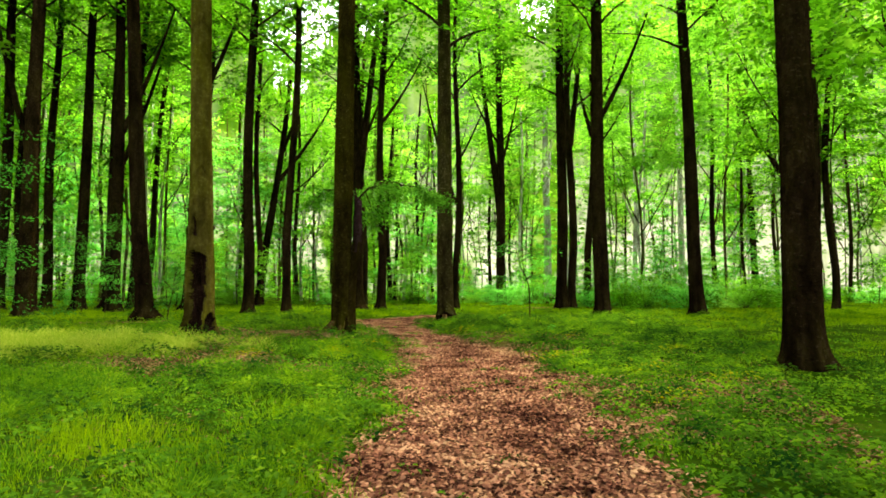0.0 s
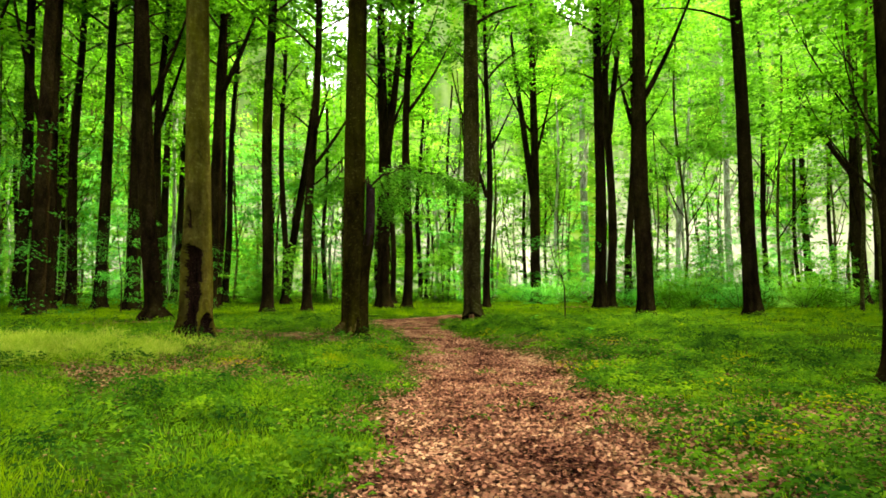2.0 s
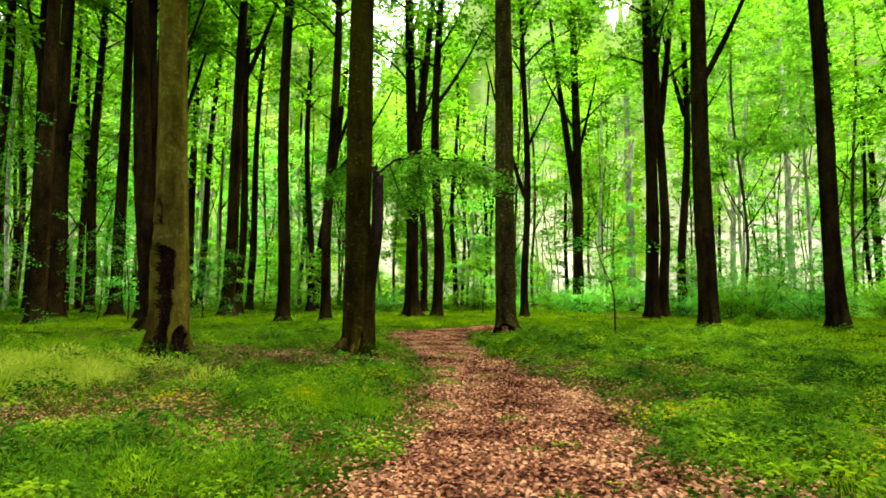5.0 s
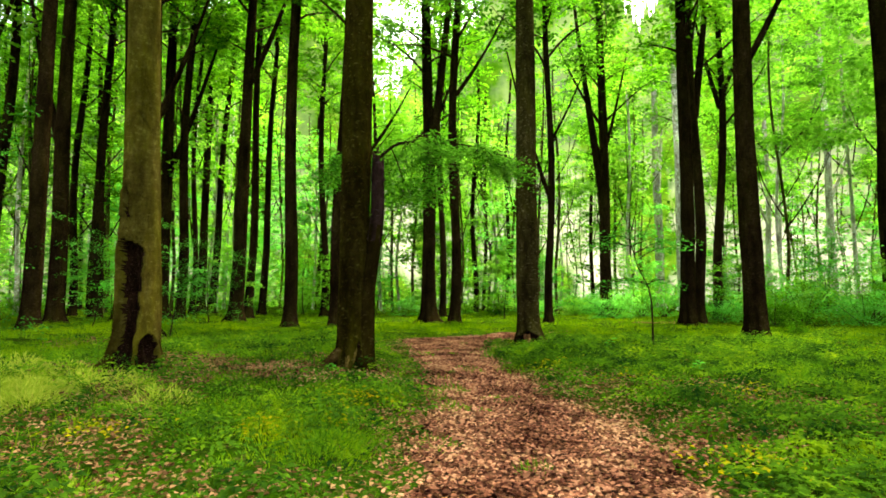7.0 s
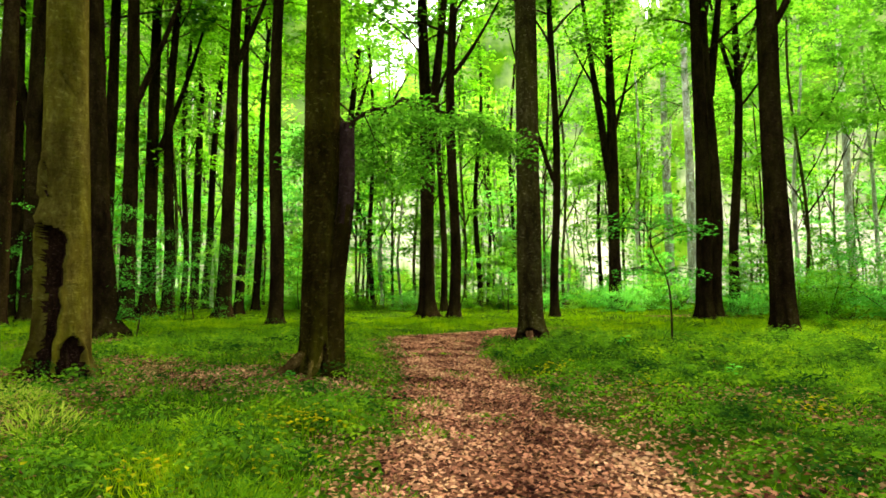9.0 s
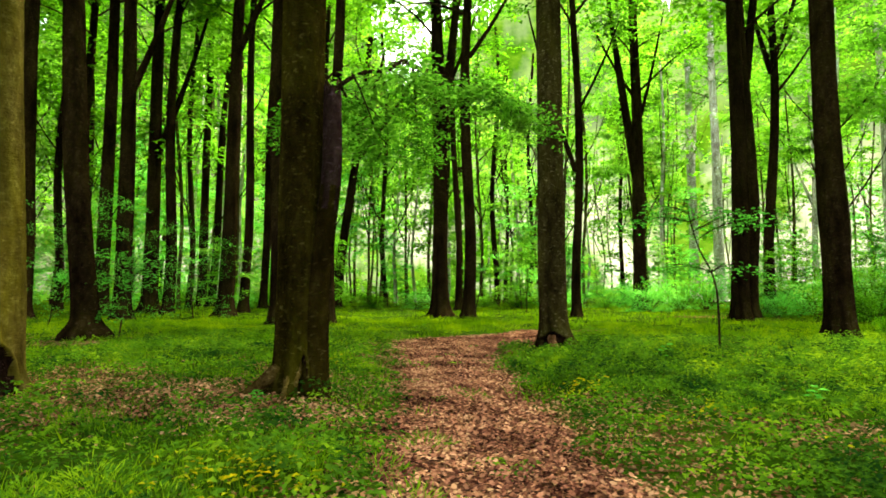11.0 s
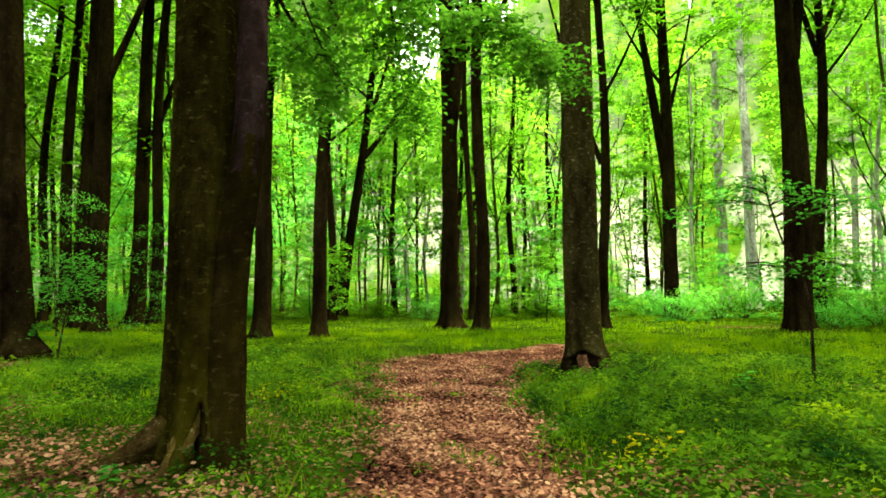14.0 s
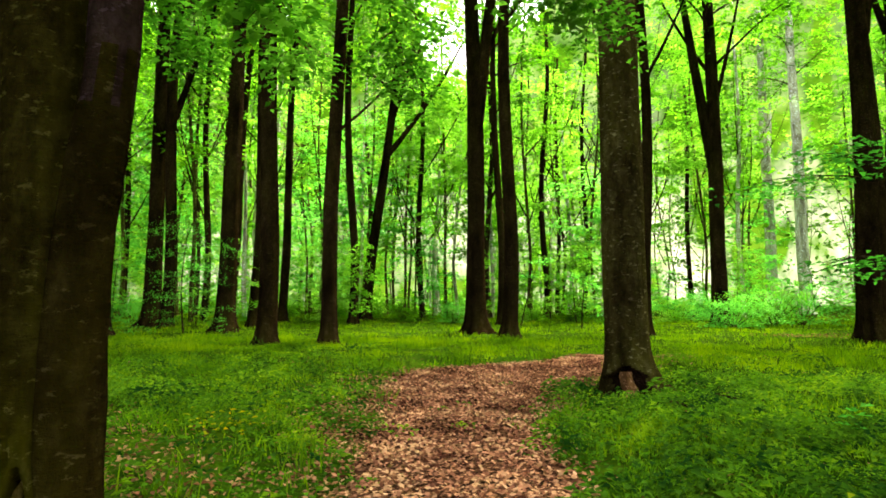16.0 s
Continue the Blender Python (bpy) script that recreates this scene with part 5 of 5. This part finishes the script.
def herb_object():
    x, y, g = visible_spots(2600, 31, 2.0, 29, 0.95, 0.6, 2.8)
    x, y = np.concatenate([x, g.uniform(-7.5, 8.5, 7000)]), np.concatenate([y, g.uniform(3.6, 25, 7000)])
    bushy = np.arange(len(x)) % 4 == 0
    d = path_depth(x, y)
    dens = 0.65 + 0.5 * wave(x * 1.1, y * 0.9, 6.0) + 0.5 * np.exp(-((d + 0.6) / 0.7) ** 2) + 0.3 * (x > 1.5)
    keep = (d < -0.08 - 0.15 * bushy + 0.15 * g.normal(size=len(x))) & (g.uniform(0, 1, len(x)) < np.clip(dens, 0.1, 1) * (1 - 0.7 * bareness(x, y)))
    keep &= (g.uniform(0, 1, len(x)) < 0.62) | (x > 1.5) | (y > 14.5)
    keep &= g.uniform(0, 1, len(x)) > 0.55 * np.exp(-((x + 2.9) / 1.6) ** 2 - ((y - 16.8) / 1.0) ** 2)
    for tx, ty, near in ((-5.47, 16.78, 0.75), (-1.76, 17.53, 0.7), (1.73, 24.2, 0.95), (7.4, 10.7, 0.7)):
        keep &= (x - tx) ** 2 + (y - ty) ** 2 > near * near
    x, y, bushy = x[keep], y[keep], bushy[keep]
    # domed clumps: radius, height, leaf size each
    n = len(x)
    rad = np.where(bushy, g.uniform(0.20, 0.46, n), g.uniform(0.10, 0.28, n))
    top = np.where(bushy, rad * g.uniform(0.55, 0.9, n), np.clip(rad * g.uniform(0.35, 0.8, n), 0.05, 0.2))
    size = g.uniform(0.036, 0.085, n)
    top = top * np.where((x > 1.4) & (y > 9) & (y < 19), 0.65, 1.0)
    count = np.clip(25 * (rad / 0.2) ** 2 * (0.055 / size), 10, 190).astype(int)
    # dark bushy growth round the foot of the tree at the bend
    bx = np.array([0.85, 1.0, 2.45, 2.7, 3.0, 2.4, 0.75, 2.9, 2.25, 0.95, -1.25, -1.0, -0.8, -1.1, -0.6])
    by = np.array([23.9, 24.5, 24.5, 24.1, 23.6, 25.0, 24.3, 24.6, 23.9, 23.5, 17.0, 16.6, 17.2, 17.5, 16.8])
    nb = len(bx)
    x, y, rad, top = np.concatenate([x, bx]), np.concatenate([y, by]), np.concatenate([rad, np.full(nb, 0.33)]), np.concatenate([top, np.full(nb, 0.30)])
    size, count = np.concatenate([size, np.where(bx < 0, 0.05, 0.075)]), np.concatenate([count, np.full(nb, 110)])
    # sparse tufts that grow out of the litter
    tx, ty = g.uniform(-0.8, 2.5, 70), g.uniform(3, 26, 70)
    x, y = np.concatenate([x, tx]), np.concatenate([y, ty])
    rad, top, size = np.concatenate([rad, np.full(70, 0.13)]), np.concatenate([top, np.full(70, 0.07)]), np.concatenate([size, np.full(70, 0.05)])
    count = np.concatenate([count, np.full(70, 16)])
    i = np.repeat(np.arange(len(x)), count)
    m = len(i)
    q = np.sqrt(g.uniform(0, 1, m)) * g.uniform(0.8, 1.15, m)
    az = g.uniform(0, 6.28, m)
    d2 = np.stack([np.cos(az), np.sin(az), g.uniform(-0.45, 0.4, m)], -1)
    px, py = x[i] + rad[i] * q * np.cos(az), y[i] + rad[i] * q * np.sin(az)
    hh = top[i] * np.sqrt(np.clip(1.15 - q * q, 0.03, 1)) * g.uniform(0.7, 1.08, m)
    L = size[i] * g.uniform(0.7, 1.3, m)
    nrm = unit(np.stack([0.6 * q * np.cos(az), 0.6 * q * np.sin(az), np.ones(m)], -1) + g.normal(0, 0.28, (m, 3)))
    v, f = leaf_quads(np.stack([px, py, ground_z(px, py) + hh], -1), d2, nrm, L, L * 0.6)
    tagged(new("ground_herbs", mesh_np("ground_herbs", v, f, [HERB])), "low broad-leaved woodland herbs covering the forest floor", "herbs", kind="stuff")
    # yellowing patches
    g = np.random.default_rng(32)
    cx = np.array([-1.05, -0.75, 3.4, 4.2, 5.0, 2.9, 5.6, -1.4, -3.0, -0.9, 3.0, -2.3, 1.9, 4.1])
    cy = np.array([14.2, 14.35, 7.6, 10.2, 9.0, 11.8, 12.5, 12.6, 12.2, 13.0, 16.5, 20.2, 18.4, 15.0])
    per = 70
    x, y = np.repeat(cx, per) + g.normal(0, 0.24, len(cx) * per), np.repeat(cy, per) + g.normal(0, 0.22, len(cx) * per)
    m = len(x)
    az = g.uniform(0, 6.28, m)
    d2 = np.stack([np.cos(az), np.sin(az), g.uniform(-0.1, 0.5, m)], -1)
    L = g.uniform(0.045, 0.08, m)
    v, f = leaf_quads(np.stack([x, y, ground_z(x, y) + g.uniform(0.05, 0.20, m)], -1), d2, unit(np.array([0, 0, 1.0]) + g.normal(0, 0.3, (m, 3))), L, L * 0.55)
    tagged(new("yellow_herbs", mesh_np("yellow_herbs", v, f, [YELLOW])), "yellowing herb leaves among the green ground cover", "herbs", kind="stuff")


herb_object()


def litter_leaf(g, n, x, y, z, size):
    az = g.uniform(0, 6.28, n)
    along = np.stack([np.cos(az), np.sin(az), g.normal(0, 0.28, n)], -1)
    nrm = unit(np.array([0, 0, 1.0]) + g.normal(0, 0.38, (n, 3)))
    L = size * g.uniform(0.7, 1.25, n)
    along = unit(along)
    side = unit(np.cross(nrm, along))
    up = np.cross(along, side)
    curl = g.normal(0.0, 0.22, n)[:, None]
    L = L[:, None]
    W = L * g.uniform(0.5, 0.7, n)[:, None]
    p = np.stack([x, y, z], -1)
    v = np.stack([p - along * L * 0.5, p - along * L * 0.15 + side * W * 0.48 + up * curl * W, p + along * L * 0.22 + side * W * 0.4 + up * curl * W,
                  p + along * L * 0.5 + up * curl * L * 0.5, p + along * L * 0.22 - side * W * 0.4 + up * curl * W, p - along * L * 0.15 - side * W * 0.48 + up * curl * W], 1)
    return v.reshape(-1, 3), np.arange(n * 6).reshape(n, 6)


def litter():
    g = np.random.default_rng(41)
    n = 47000
    y = 3.5 + 27.1 * g.uniform(0, 1, n) ** 1.35
    lo, hi = path_edges(y)
    u = g.uniform(0, 1, n)
    x = lo + (hi - lo) * u + g.normal(0, 0.16, n)
    back = 9000   # the stretch already walked
    yb = g.uniform(-11.5, 3.6, back)
    lo, hi = path_edges(yb)
    x, y, n = np.concatenate([x, lo + (hi - lo) * g.uniform(0, 1, back) + g.normal(0, 0.16, back)]), np.concatenate([y, yb]), n + back
    z = ground_z(x, y) + 0.012 + g.uniform(0.008, 0.035, n)
    me = mesh_np("fallen_leaves", *litter_leaf(g, n, x, y, z, 0.054), [LITTER])
    tagged(part("fallen_leaves", me, path), "curled copper-brown beech leaves", kind="stuff")
    # thin litter under the grass and round the roots
    x, y, g = visible_spots(130000, 42, 2.0, 27, 0.95, 0.42, 2.2)
    keep = g.uniform(0, 1, len(x)) < np.clip(bareness(x, y), 0.03, 1)
    x, y = x[keep], y[keep]
    m = len(x)
    az = g.uniform(0, 6.28, m)
    L = g.uniform(0.042, 0.072, m)
    v, f = leaf_quads(np.stack([x, y, ground_z(x, y) + g.uniform(0.004, 0.03, m)], -1), np.stack([np.cos(az), np.sin(az), g.normal(0, 0.25, m)], -1),
                      unit(np.array([0, 0, 1.0]) + g.normal(0, 0.35, (m, 3))), L, L * 0.62)
    me = mesh_np("scattered_leaves", v, f, [LITTER_OLD])
    tagged(new("scattered_leaves", me), "dry brown leaves strewn through the grass", "leaves", kind="stuff")
    # drifts of fallen leaves round the roots
    g = np.random.default_rng(47)
    drifts = ((-2.5, 16.7, 0.8), (-1.3, 16.5, 0.6), (-4.6, 16.0, 0.6), (-3.3, 17.2, 0.8), (-3.0, 16.2, 0.7), (-2.2, 16.3, 0.5), (-0.7, 15.6, 0.5), (2.7, 9.6, 0.5), (2.9, 12.6, 0.4), (2.8, 6.5, 0.4),
              (8.6, 38.0, 0.9), (10.0, 38.3, 0.9), (1.9, 28.6, 0.8), (2.6, 29.4, 0.7), (-1.6, 23.0, 0.6), (-1.3, 20.8, 0.5))
    x = np.concatenate([g.normal(cx, r, 420) for cx, cy, r in drifts])
    y = np.concatenate([g.normal(cy, r * 0.6, 420) for cx, cy, r in drifts])
    me = mesh_np("leaf_drifts", *litter_leaf(g, len(x), x, y, ground_z(x, y) + g.uniform(0.01, 0.05, len(x)), 0.058), [LITTER])
    tagged(new("leaf_drifts", me), "copper and tan fallen leaves drifted round the roots", "leaves", kind="stuff")
    # leaves on top that can be picked up singly
    g = np.random.default_rng(43)
    shapes = []
    for i in range(6):
        v, f = litter_leaf(g, 1, np.zeros(1), np.zeros(1), np.zeros(1), 0.085)
        shapes.append(mesh_np("fallen_leaf", v, f, [LITTER]))
    for i in range(280):
        yy = g.uniform(3.2, 21)
        lo, hi = path_edges(yy)
        xx = g.uniform(lo, hi)
        ob = part("fallen_leaf", shapes[i % 6], path)
        ob.location = (xx, yy, float(ground_z(xx, yy)) + 0.045)
        ob.rotation_euler = (0, 0, g.uniform(0, 6.28))


litter()
